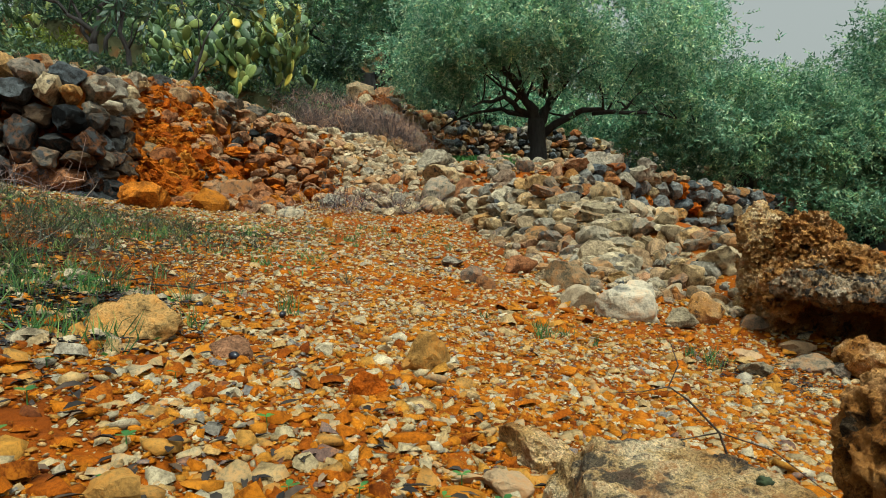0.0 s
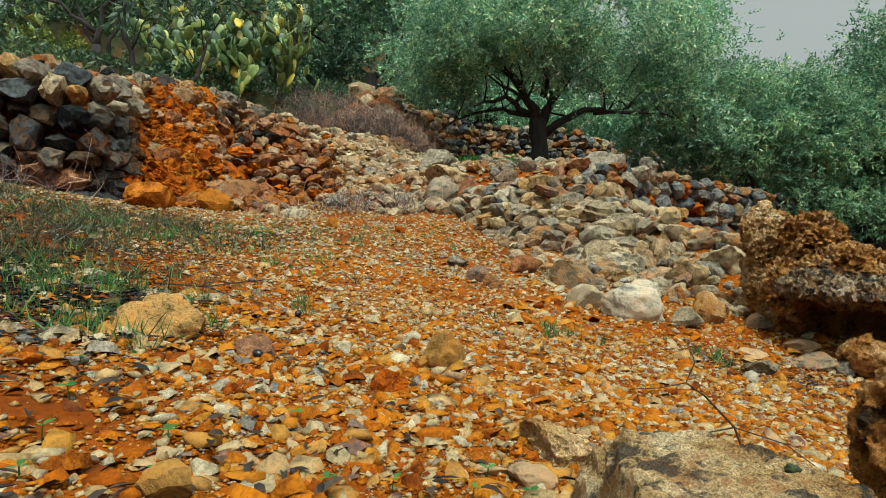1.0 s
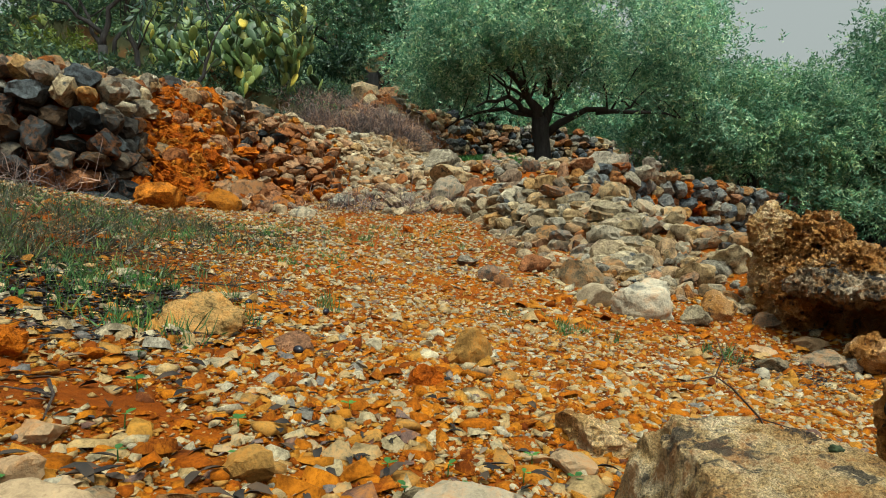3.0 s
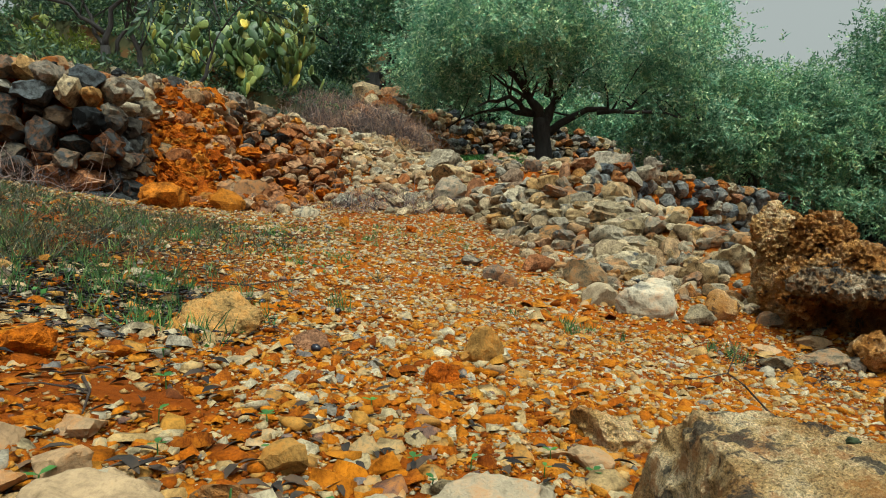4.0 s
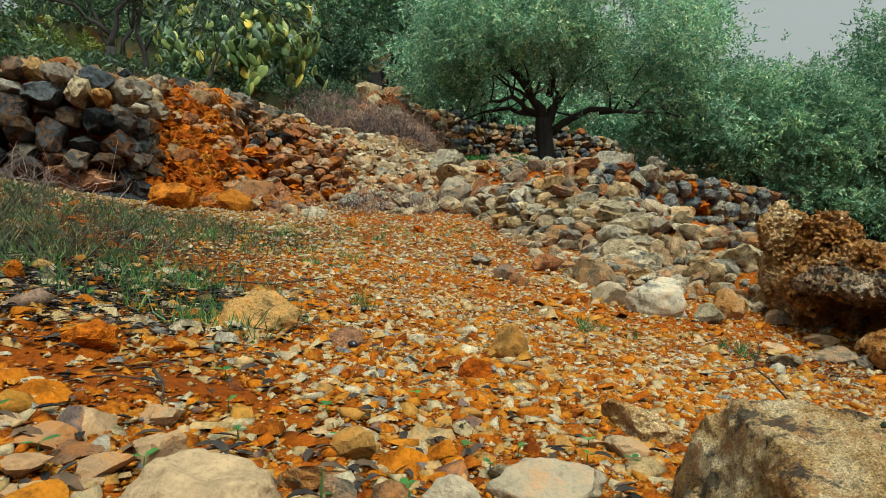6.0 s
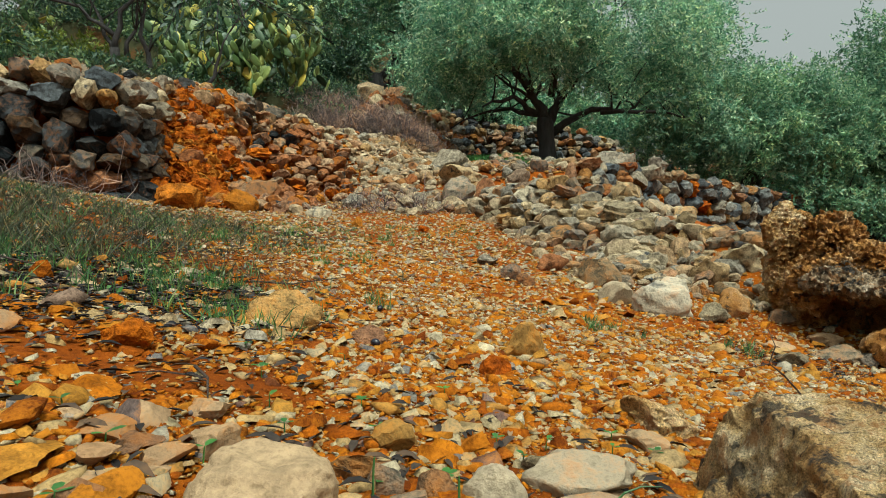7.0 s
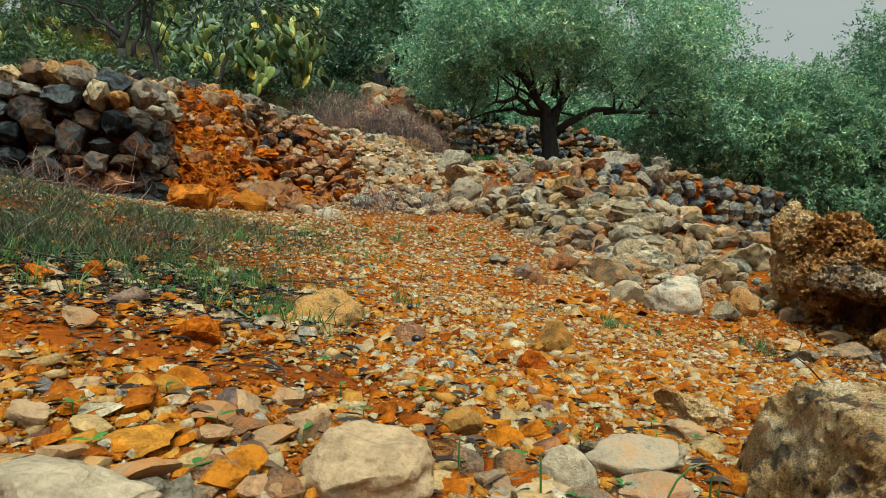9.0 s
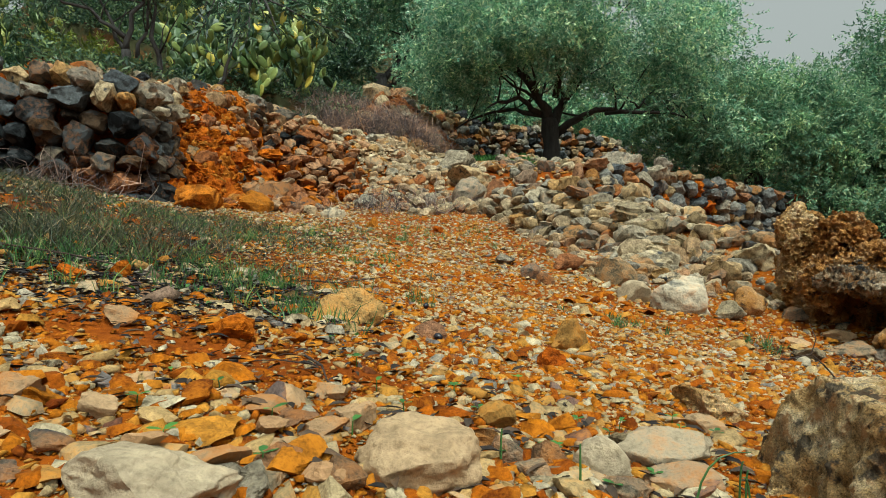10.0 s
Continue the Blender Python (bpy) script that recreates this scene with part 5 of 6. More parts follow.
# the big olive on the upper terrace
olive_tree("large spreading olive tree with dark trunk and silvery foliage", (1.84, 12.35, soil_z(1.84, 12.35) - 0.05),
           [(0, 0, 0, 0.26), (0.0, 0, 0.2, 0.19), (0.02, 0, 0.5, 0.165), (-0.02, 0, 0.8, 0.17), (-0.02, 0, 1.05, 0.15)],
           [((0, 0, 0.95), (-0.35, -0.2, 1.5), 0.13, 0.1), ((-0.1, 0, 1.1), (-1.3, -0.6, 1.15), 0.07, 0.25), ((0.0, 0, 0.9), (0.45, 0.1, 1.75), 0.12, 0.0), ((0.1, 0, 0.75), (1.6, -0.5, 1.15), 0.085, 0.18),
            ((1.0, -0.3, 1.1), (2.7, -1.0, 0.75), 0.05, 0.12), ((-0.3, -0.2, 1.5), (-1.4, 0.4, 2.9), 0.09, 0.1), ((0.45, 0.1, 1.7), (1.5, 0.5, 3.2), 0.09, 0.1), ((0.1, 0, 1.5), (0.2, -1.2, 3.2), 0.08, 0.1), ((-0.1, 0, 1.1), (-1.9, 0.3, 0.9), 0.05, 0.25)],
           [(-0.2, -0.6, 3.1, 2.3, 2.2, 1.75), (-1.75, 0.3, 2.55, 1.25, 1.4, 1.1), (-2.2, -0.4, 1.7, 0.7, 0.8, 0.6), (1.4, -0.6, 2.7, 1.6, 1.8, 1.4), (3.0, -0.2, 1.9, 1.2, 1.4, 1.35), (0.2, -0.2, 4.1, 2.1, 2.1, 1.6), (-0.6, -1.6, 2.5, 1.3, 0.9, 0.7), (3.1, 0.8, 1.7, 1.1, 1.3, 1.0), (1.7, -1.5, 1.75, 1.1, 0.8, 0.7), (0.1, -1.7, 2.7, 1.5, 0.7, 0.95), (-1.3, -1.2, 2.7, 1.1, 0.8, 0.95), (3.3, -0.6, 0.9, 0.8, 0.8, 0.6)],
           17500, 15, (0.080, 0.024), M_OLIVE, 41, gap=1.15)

# olives further along the right-hand terrace
olive_tree("olive tree with leaning dark trunk and drooping foliage", (5.75, 12.2, soil_z(5.75, 12.2) - 0.05),
           [(0, 0, 0, 0.2), (0.05, 0, 0.4, 0.16), (0.15, 0, 0.8, 0.13)], [((0.1, 0, 0.6), (-0.9, -0.2, 1.1), 0.08, 0.1), ((0.1, 0, 0.7), (1.1, 0.3, 1.4), 0.08, 0.1), ((0.1, 0, 0.7), (0.3, 0.4, 2.6), 0.07, 0.1)],
           [(-0.3, 0.2, 1.75, 1.1, 1.3, 1.05), (0.9, 0.3, 1.7, 1.2, 1.3, 0.9), (-0.9, 0.6, 1.1, 0.9, 1.0, 0.75), (-0.2, -0.9, 1.25, 1.0, 0.6, 0.55), (0.9, -0.8, 1.2, 0.9, 0.6, 0.55)], 6200, 14, (0.085, 0.024), M_OLIVE_DARK, 43, gap=0.8)
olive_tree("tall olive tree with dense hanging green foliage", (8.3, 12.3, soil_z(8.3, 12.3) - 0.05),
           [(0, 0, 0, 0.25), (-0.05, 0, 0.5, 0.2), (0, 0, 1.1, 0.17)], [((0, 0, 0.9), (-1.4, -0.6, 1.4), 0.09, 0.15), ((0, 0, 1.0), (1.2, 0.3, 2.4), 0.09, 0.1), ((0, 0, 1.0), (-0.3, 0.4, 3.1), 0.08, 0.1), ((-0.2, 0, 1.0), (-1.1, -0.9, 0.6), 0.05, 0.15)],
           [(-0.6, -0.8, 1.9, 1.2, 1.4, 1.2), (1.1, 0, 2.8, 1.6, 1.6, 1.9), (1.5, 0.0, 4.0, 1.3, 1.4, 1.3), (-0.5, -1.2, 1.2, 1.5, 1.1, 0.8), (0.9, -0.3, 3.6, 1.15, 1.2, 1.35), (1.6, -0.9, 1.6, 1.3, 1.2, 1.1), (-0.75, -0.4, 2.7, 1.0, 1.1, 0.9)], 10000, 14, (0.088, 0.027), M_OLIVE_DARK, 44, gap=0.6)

# olives behind, up the hill
olive_tree("olive tree with thick dark trunk on the upper slope", (-2.0, 17.2, soil_z(-2.0, 17.2) - 0.05),
           [(0, 0, 0, 0.28), (0, 0, 0.6, 0.22), (-0.05, 0, 1.1, 0.2)], [((0, 0, 0.9), (-1.6, 0, 2.2), 0.12, 0.1), ((0, 0, 0.9), (1.4, 0, 2.2), 0.12, 0.1), ((0, 0, 0.6), (0.9, -0.3, 1.0), 0.08, 0.1)],
           [(-1.5, 0, 2.2, 1.5, 1.4, 1.4), (0.8, 0.2, 2.5, 1.6, 1.5, 1.4), (-0.3, 0, 3.6, 2.4, 1.8, 1.5), (-2.4, -0.3, 1.5, 0.9, 0.9, 0.8)], 4500, 13, (0.12, 0.036), M_OLIVE_DARK, 45, gap=0.4)
olive_tree("pale silvery olive tree behind the big one", (1.2, 19.5, soil_z(1.2, 19.5) - 0.05),
           [(0, 0, 0, 0.28), (0, 0, 0.6, 0.22), (-0.05, 0, 1.1, 0.2)], [((0, 0, 0.9), (-1.6, 0, 2.2), 0.12, 0.1), ((0, 0, 0.9), (1.4, 0, 2.2), 0.12, 0.1)],
           [(-2.4, 0, 2.7, 1.6, 1.4, 1.5), (0, 0, 2.5, 2.0, 1.5, 1.7), (-0.5, -0.4, 0.9, 1.6, 0.8, 0.9), (1.6, -0.4, 0.7, 1.5, 0.8, 1.0), (2.4, 0.4, 2.0, 2.0, 1.4, 1.5), (4.5, 1.0, 1.1, 2.0, 1.4, 1.6), (3.6, 0.2, 0.4, 1.5, 0.9, 1.0), (-0.3, 0, 4.4, 2.6, 1.7, 1.5)], 6500, 12, (0.13, 0.042), M_OLIVE, 46, gap=0.5)
for bx, by, sx, seed in ((7.5, 21.5, 1.0, 47), (11.5, 19.0, 1.1, 48), (-7.5, 21.5, 1.3, 49), (-12.5, 20.0, 1.3, 50), (16.0, 22.0, 1.2, 51)):
    olive_tree("distant olive tree with dark green foliage", (bx, by, soil_z(bx, by) - 0.05),
               [(0, 0, 0, 0.25), (0, 0, 0.6, 0.2), (0, 0, 1.2, 0.17)], [((0, 0, 0.9), (-1.4, 0, 2.2), 0.1, 0.1), ((0, 0, 0.9), (1.4, 0, 2.2), 0.1, 0.1)],
               [(-1.0 * sx, 0, 1.5, 1.7 * sx, 1.5, 1.3), (1.2 * sx, 0.2, 1.6, 1.8 * sx, 1.5, 1.3), (0, 0, 2.4, 2.0 * sx, 1.6, 1.2)], 2000, 11, (0.16, 0.052), M_OLIVE_DARK, seed, gap=0.3)

# the thin-stemmed olive above the left wall; one long limb hangs out over the path
left_base = (-4.42, 8.2, soil_z(-4.42, 8.2) - 0.05)
left_tree = olive_tree("young olive tree with slender grey-dark forked stems", left_base,
                       [(-0.12, 0, 0, 0.075), (-0.10, 0, 0.25, 0.058), (-0.10, 0, 0.45, 0.055)],
                       [((-0.1, 0, 0.4), (-0.55, 0.1, 1.3), 0.035, -0.05), ((-0.1, 0, 0.4), (0.16, 0, 1.5), 0.045, -0.05), ((0.05, 0, 0.35), (0.12, 0.2, 1.4), 0.03, 0), ((0.25, 0.1, 0.0), (0.22, 0.2, 1.3), 0.045, 0), ((0.95, 0.3, -0.15), (1.3, 0.3, 0.75), 0.035, 0.0),
                        ((-0.1, 0, 0.6), (-1.2, 0.1, 1.4), 0.035, -0.05)],
                       [(-0.6, 0.2, 1.75, 1.3, 1.2, 0.55), (0.9, 0.2, 1.6, 1.2, 1.1, 0.55), (2.0, 0.1, 1.35, 0.9, 1.0, 0.5), (0.1, 0, 2.3, 1.8, 1.3, 0.7), (-1.9, 0.3, 1.6, 1.0, 1.0, 0.6)], 2300, 14, (0.07, 0.016), M_SCRUB, 52, gap=0.9, hollow=0.3)
bm = bmesh.new()
rl = random.Random(61)
o = Vector(left_base)
tube(bm, [Vector(p) - o for p in ((-4.2, 8.2, 3.9), (-3.3, 6.6, 4.1), (-2.4, 5.0, 3.3), (-1.8, 3.9, 2.35), (-1.35, 3.0, 1.72), (-1.12, 2.65, 1.38), (-1.02, 2.5, 1.18))], [0.035, 0.03, 0.022, 0.016, 0.009, 0.006, 0.003], 6)
TWIGS = [((-1.35, 3.0, 1.72), (-1.02, 2.5, 1.16)), ((-1.3, 2.95, 1.62), (-1.38, 2.9, 1.24)), ((-1.22, 2.8, 1.52), (-0.80, 2.55, 1.22)), ((-1.22, 2.8, 1.52), (-1.15, 2.45, 1.13)), ((-1.5, 3.3, 1.9), (-1.62, 3.0, 1.32)),
         ((-1.15, 2.7, 1.42), (-0.72, 2.4, 1.15)), ((-1.4, 3.1, 1.8), (-1.5, 2.8, 1.25))]
for p, q in TWIGS:
    tube(bm, limb_points(Vector(p) - o, Vector(q) - o, rl, 0, 4, 0.03), [0.005, 0.0045, 0.004, 0.003, 0.002], 5)
part("limb", bm, M_BARK, left_tree, "long thin limb hanging over the path", smooth=True)
rng = np.random.default_rng(62)
spots, outs = [], []
for a, b in TWIGS:
    a, b = np.array(a), np.array(b)
    for t in rng.uniform(0.2, 1.0, 85):
        spots.append(a + (b - a) * t - np.array(left_base) + rng.normal(0, 0.012, 3))
        outs.append((b - a) / np.linalg.norm(b - a) * 0.7 + rng.normal(0, 0.6, 3))
part("leaves", leaves_mesh("leaves", np.array(spots), np.array(outs), 0.062, 0.014, rng), M_SCRUB, left_tree, "narrow dark olive leaves")


def pad_mesh():
    bm = bmesh.new()
    bmesh.ops.create_uvsphere(bm, u_segments=10, v_segments=6, radius=0.5)
    for v in bm.verts:
        x, y, z = v.co
        k = 0.78 + 0.35 * (z + 0.5)
        v.co = (x * 0.66 * k, y * 0.11, z + 0.5)
    me = bpy.data.meshes.new("pad")
    bm.to_mesh(me)
    bm.free()
    me.materials.append(M_PAD)
    me.polygons.foreach_set("use_smooth", [True] * len(me.polygons))
    return me


PAD = pad_mesh()


def prickly_pear(label, x, y, wide, high, stems, seed, size=0.30, most=120):
    """Flat pads growing out of one another's upper rims."""
    r = random.Random(seed)
    base = (x, y, soil_z(x, y))
    c = thing("prickly_pear", label, "cactus", base, "prickly pears")
    count = 0
    live = []
    for i in range(stems):
        px, py = r.uniform(-wide / 2, wide / 2), r.uniform(-0.5, 0.5)
        pz = soil_z(x + px, y + py) - base[2] - 0.03
        live.append((Vector((px, py, pz)), r.gauss(0, 0.35), r.uniform(-1.3, 1.3), size * r.uniform(0.8, 1.2), 0))
    while live and count < most:
        p, lean, yaw, s, depth = live.pop(r.randrange(len(live)))
        ob = new("pad", PAD)
        ob.parent = c
        m = Matrix.Translation(p) @ Matrix.Rotation(yaw, 4, "Z") @ Matrix.Rotation(lean, 4, "Y") @ Matrix.Rotation(r.gauss(0, 0.42), 4, "X")
        ob.matrix_local = m @ Matrix.Diagonal((s, s, s, 1))
        count += 1
        top = m @ Vector((0, 0, s * 0.95))
        if top.z < high and depth < 7:
            for _ in range(r.choice((1, 2, 2, 3) if depth else (2, 3))):
                a = r.uniform(-0.9, 0.9)
                q = m @ Vector((math.sin(a) * s * 0.34, 0, s * (0.55 + 0.40 * math.cos(a))))
                live.append((q, lean * 0.6 + a * 0.8 + r.gauss(0, 0.25), yaw + r.gauss(0, 0.9), size * r.uniform(0.7, 1.1), depth + 1))
    return c


prickly_pear("large prickly pear clump with green and yellow-green pads", -2.85, 11.3, 2.0, 1.75, 16, 71, 0.27, 300)
prickly_pear("prickly pear clump with dark green pads", -4.2, 11.1, 1.5, 1.75, 16, 72, 0.26, 280)
prickly_pear("prickly pear clump with shaded green pads on the slope", -6.6, 13.6, 1.8, 1.3, 6, 73)
prickly_pear("prickly pear clump beside the young olive", -8.4, 12.0, 1.8, 1.4, 6, 74)


def stems_mesh(name, roots, tips, width, rng, curl=0.15):
    """Thin bent stems, each a strip of two quads with a fold, from roots to tips."""
    n = len(roots)
    d = tips - roots
    ln = np.linalg.norm(d, axis=1, keepdims=True)
    side = np.cross(d, rng.normal(0, 1, (n, 3)))
    side /= np.maximum(np.linalg.norm(side, axis=1, keepdims=True), 1e-6)
    mid = roots + d * 0.55 + rng.normal(0, 1, (n, 3)) * ln * curl
    w = (width * rng.uniform(0.6, 1.4, n))[:, None]
    v = np.stack([roots - side * w / 2, roots + side * w / 2, mid + side * w * 0.4, mid - side * w * 0.4, tips + side * w * 0.1, tips - side * w * 0.1], 1).reshape(-1, 3)
    k = (np.arange(n) * 6)[:, None]
    f = np.concatenate([k + np.array([[0, 1, 2, 3]]), k + np.array([[3, 2, 4, 5]])])
    return mesh_np(name, v, f)


def bush(label, line, count, high, seed):
    rng = np.random.default_rng(seed)
    b = thing("dry_bush", label, "bush", (line[0][0], line[0][1], soil_z(*line[0])))
    o = np.array(b.location)
    t = rng.uniform(0, 1, count)
    x = np.interp(t, np.linspace(0, 1, len(line)), [p[0] for p in line]) + rng.normal(0, 0.16, count)
    y = np.interp(t, np.linspace(0, 1, len(line)), [p[1] for p in line]) + rng.normal(0, 0.16, count)
    roots = np.stack([x, y, surface(x, y) - 0.02], 1)
    up = rng.normal(0, 1, (count, 3)) * np.array([0.6, 0.6, 0.3]) + np.array([0, 0, 0.75])
    up /= np.linalg.norm(up, axis=1, keepdims=True)
    hs = (high * rng.uniform(0.35, 1.0, count))[:, None]
    tips = roots + up * hs
    main = stems_mesh("stem_tangle", roots - o, tips - o, 0.009, rng)
    part("stem_tangle", main, M_BUSH, b)["kind"] = "stuff"
    m = 5
    tt = rng.uniform(0.3, 1.0, (count, m, 1))
    st = (roots[:, None] + (tips - roots)[:, None] * tt).reshape(-1, 3)
    en = st + rng.normal(0, 0.11, st.shape) + np.array([0, 0, 0.04])
    part("twig_tangle", stems_mesh("twig_tangle", st - o, en - o, 0.005, rng), M_BUSH, b)["kind"] = "stuff"
    return b


bush("tangled leafless brown-purple dry bush on the rubble slope", [(-2.35, 9.9), (-1.6, 10.1), (-1.0, 10.3), (-0.5, 10.2)], 1500, 0.55, 81)
bush("tangle of grey-brown dead scrub higher on the slope", [(-2.6, 11.0), (-1.9, 11.1), (-1.3, 11.2)], 600, 0.32, 84)
bush("low reddish dry scrub at the foot of the rubble", [(-1.1, 6.0), (-0.6, 6.1), (-0.2, 5.9)], 170, 0.10, 82)
bush("straggly dry twigs at the foot of the wall", [(-3.6, 4.4), (-2.7, 4.6)], 45, 0.22, 83)


def grass(name, label, spots, blades, high, width, mat, seed, sway=0.35):
    """Blades in tufts. spots: (x, y, radius) patches."""
    rng = np.random.default_rng(seed)
    xs, ys = [], []
    for (x, y, rad, share) in spots:
        n = int(blades * share)
        tufts = max(3, n // 16)
        tx, ty = rng.normal(x, rad * 0.55, tufts), rng.normal(y, rad * 0.55, tufts)
        k = rng.integers(0, tufts, n)
        xs.append(tx[k] + rng.normal(0, 0.012, n))
        ys.append(ty[k] + rng.normal(0, 0.012, n))
    x, y = np.concatenate(xs), np.concatenate(ys)
    n = len(x)
    roots = np.stack([x, y, surface(x, y) - 0.004], 1)
    hs = high * rng.uniform(0.4, 1.1, n)
    tips = roots + np.stack([rng.normal(0, sway, n) * hs, rng.normal(0, sway, n) * hs, hs], 1)
    ob = part(name, stems_mesh(name, roots, tips, width, rng, 0.10), mat)
    return tagged(ob, label, "grass", kind="stuff")


grass("green_grass", "fresh green grass growing among stones and leaf litter", [(-0.80, 1.22, 0.22, 0.30), (-0.62, 1.05, 0.14, 0.14), (-0.95, 1.5, 0.28, 0.20), (-1.15, 1.2, 0.28, 0.18), (-0.55, 0.95, 0.09, 0.06), (-0.42, 1.5, 0.14, 0.05), (-0.95, 0.85, 0.14, 0.07), (-1.3, 1.6, 0.35, 0.25), (-1.6, 1.9, 0.4, 0.2), (-1.25, 1.15, 0.2, 0.25)], 1550, 0.054, 0.0022, M_GRASS, 91)
grass("dry_grass", "dry brown grass and weed stalks along the upper side of the path", [(-1.25, 1.9, 0.5, 0.3), (-1.6, 2.5, 0.6, 0.3), (-1.3, 3.0, 0.5, 0.15), (-2.2, 3.0, 0.6, 0.15), (-1.35, 1.45, 0.3, 0.25), (-1.9, 2.0, 0.45, 0.3), (-1.5, 1.5, 0.3, 0.2)], 2800, 0.085, 0.0022, M_DRYGRASS, 92, 0.7)
grass("green_grass", "low green weeds on the path", [(-0.9, 4.0, 0.5, 0.2), (-1.3, 3.4, 0.5, 0.25), (-0.2, 4.6, 0.5, 0.2), (0.33, 2.1, 0.16, 0.1), (0.9, 2.15, 0.12, 0.08), (-1.2, 2.6, 0.5, 0.4), (-1.8, 2.8, 0.6, 0.3)], 1800, 0.045, 0.003, M_GRASS, 93)
grass("green_grass", "bright green grass strip under the olive tree", [(0.5, 10.6, 0.5, 0.2), (1.1, 11.4, 0.6, 0.3), (2.3, 10.9, 0.5, 0.25), (0.3, 12.4, 0.6, 0.25), (1.1, 9.6, 0.35, 0.16), (1.7, 9.9, 0.35, 0.14)], 5000, 0.10, 0.012, M_SPROUT, 94)


def shrub(label, lobes, sprigs, leaf, mat, seed):
    x, y = lobes[0][:2]
    z = soil_z(x, y)
    s = thing("shrub", label, "shrub", (x, y, z), "shrubs")
    local = [(a - x, b - y, soil_z(a, b) - z + c, d, e, f) for a, b, c, d, e, f in lobes]
    foliage("leaves", s, mat, local, sprigs, 10, leaf[0], leaf[1], seed, droop=-0.6, twig=0.22, gap=0.2, hollow=0.2)
    bm = bmesh.new()
    for a, b, c, d, e, f in local:
        tube(bm, [Vector((a, b, soil_z(a + x, b + y) - z - 0.05)), Vector((a, b, c))], [0.02, 0.008], 5)
    part("stem", bm, M_BARK, s)
    return s


shrub("bright yellow-green leafy weeds above the wall", [(-5.6, 9.6, 0.15, 0.35, 0.3, 0.18), (-6.3, 10.2, 0.2, 0.4, 0.3, 0.22)], 260, (0.09, 0.035), M_WEED, 201)
shrub("low dark green scrub under the young olive", [(-5.1, 10.4, 0.2, 0.7, 0.5, 0.25), (-4.3, 10.6, 0.1, 0.6, 0.4, 0.15)], 450, (0.09, 0.03), M_SCRUB, 202)
shrub("dark green scrub between the cactus clumps", [(-7.6, 11.0, 0.25, 0.8, 0.5, 0.35), (-6.9, 12.4, 0.35, 0.9, 0.5, 0.45), (-5.8, 12.4, 0.2, 0.7, 0.5, 0.3)], 900, (0.10, 0.034), M_SCRUB, 203)
shrub("grey-green scrub on the hill behind the cactus", [(-3.0, 15.2, 0.5, 1.0, 0.6, 0.7), (-4.6, 15.6, 0.7, 1.2, 0.6, 0.9), (-6.4, 15.6, 0.7, 1.2, 0.6, 0.9), (-8.2, 15.0, 0.7, 1.2, 0.6, 0.9), (-10.2, 14.0, 0.7, 1.2, 0.6, 0.9)], 2600, (0.12, 0.04), M_SCRUB, 204)
grass("dry_grass", "dry grass and weeds on the upper terrace", [(-4.5, 7.6, 0.7, 0.2), (-3.6, 8.6, 0.8, 0.2), (-5.0, 9.2, 0.9, 0.2), (-2.8, 9.6, 0.7, 0.2), (-3.2, 9.4, 0.7, 0.15), (-2.4, 10.4, 0.7, 0.15)], 6500, 0.14, 0.008, M_DRYGRASS, 95, 0.6)
grass("dry_grass", "pale grass stalks at the path edge", [(-1.12, 1.05, 0.06, 0.5), (-1.35, 1.25, 0.15, 0.5)], 26, 0.16, 0.002, M_DRYGRASS, 96, 0.5)

# fallen leaves


def fallen(name, label, spots, count, seed, size=0.030, mat=None):
    r = np.random.default_rng(seed)
    xs = np.concatenate([r.normal(x, s, int(count * k)) for x, y, s, k in spots])
    ys = np.concatenate([r.normal(y, s, int(count * k)) for x, y, s, k in spots])
    keep = (ys > 0.2)
    xs, ys = xs[keep], ys[keep]
    n = len(xs)
    yaw = r.uniform(0, 6.28, n)
    d = np.stack([np.cos(yaw), np.sin(yaw), r.normal(0, 0.10, n)], 1)
    side = np.stack([-np.sin(yaw), np.cos(yaw), r.normal(0, 0.22, n)], 1)
    p = np.stack([xs, ys, surface(xs, ys) + 0.005 + 0.006 * r.random(n)], 1)
    ln, wd = (size * r.uniform(0.6, 1.3, n))[:, None], (size * 0.30 * r.uniform(0.7, 1.3, n))[:, None]
    curl = np.array([0, 0, 1.0]) * ln * r.normal(0.04, 0.06, n)[:, None]
    ridge = np.array([0, 0, 1.0]) * wd * 0.3
    rows = []
    for t, w, c in ((0, 0.12, 0), (0.3, 0.9, 0.7), (0.65, 0.85, 0.8), (1.0, 0.08, 0)):
        mid = p + d * ln * t + curl * c
        rows += [mid - side * wd * w * 0.5 + ridge * w, mid, mid + side * wd * w * 0.5 + ridge * w]
    v = np.stack(rows, 1).reshape(-1, 3)
    f = []
    for a in range(3):
        for b in range(2):
            i = a * 3 + b
            f.append([i, i + 1, i + 4, i + 3])
    f = ((np.arange(n) * 12)[:, None, None] + np.array(f)[None]).reshape(-1, 4)
    ob = part(name, mesh_np(name, v, f), mat or M_DEADLEAF, smooth=True)
    return tagged(ob, label, "leaf litter", kind="stuff")


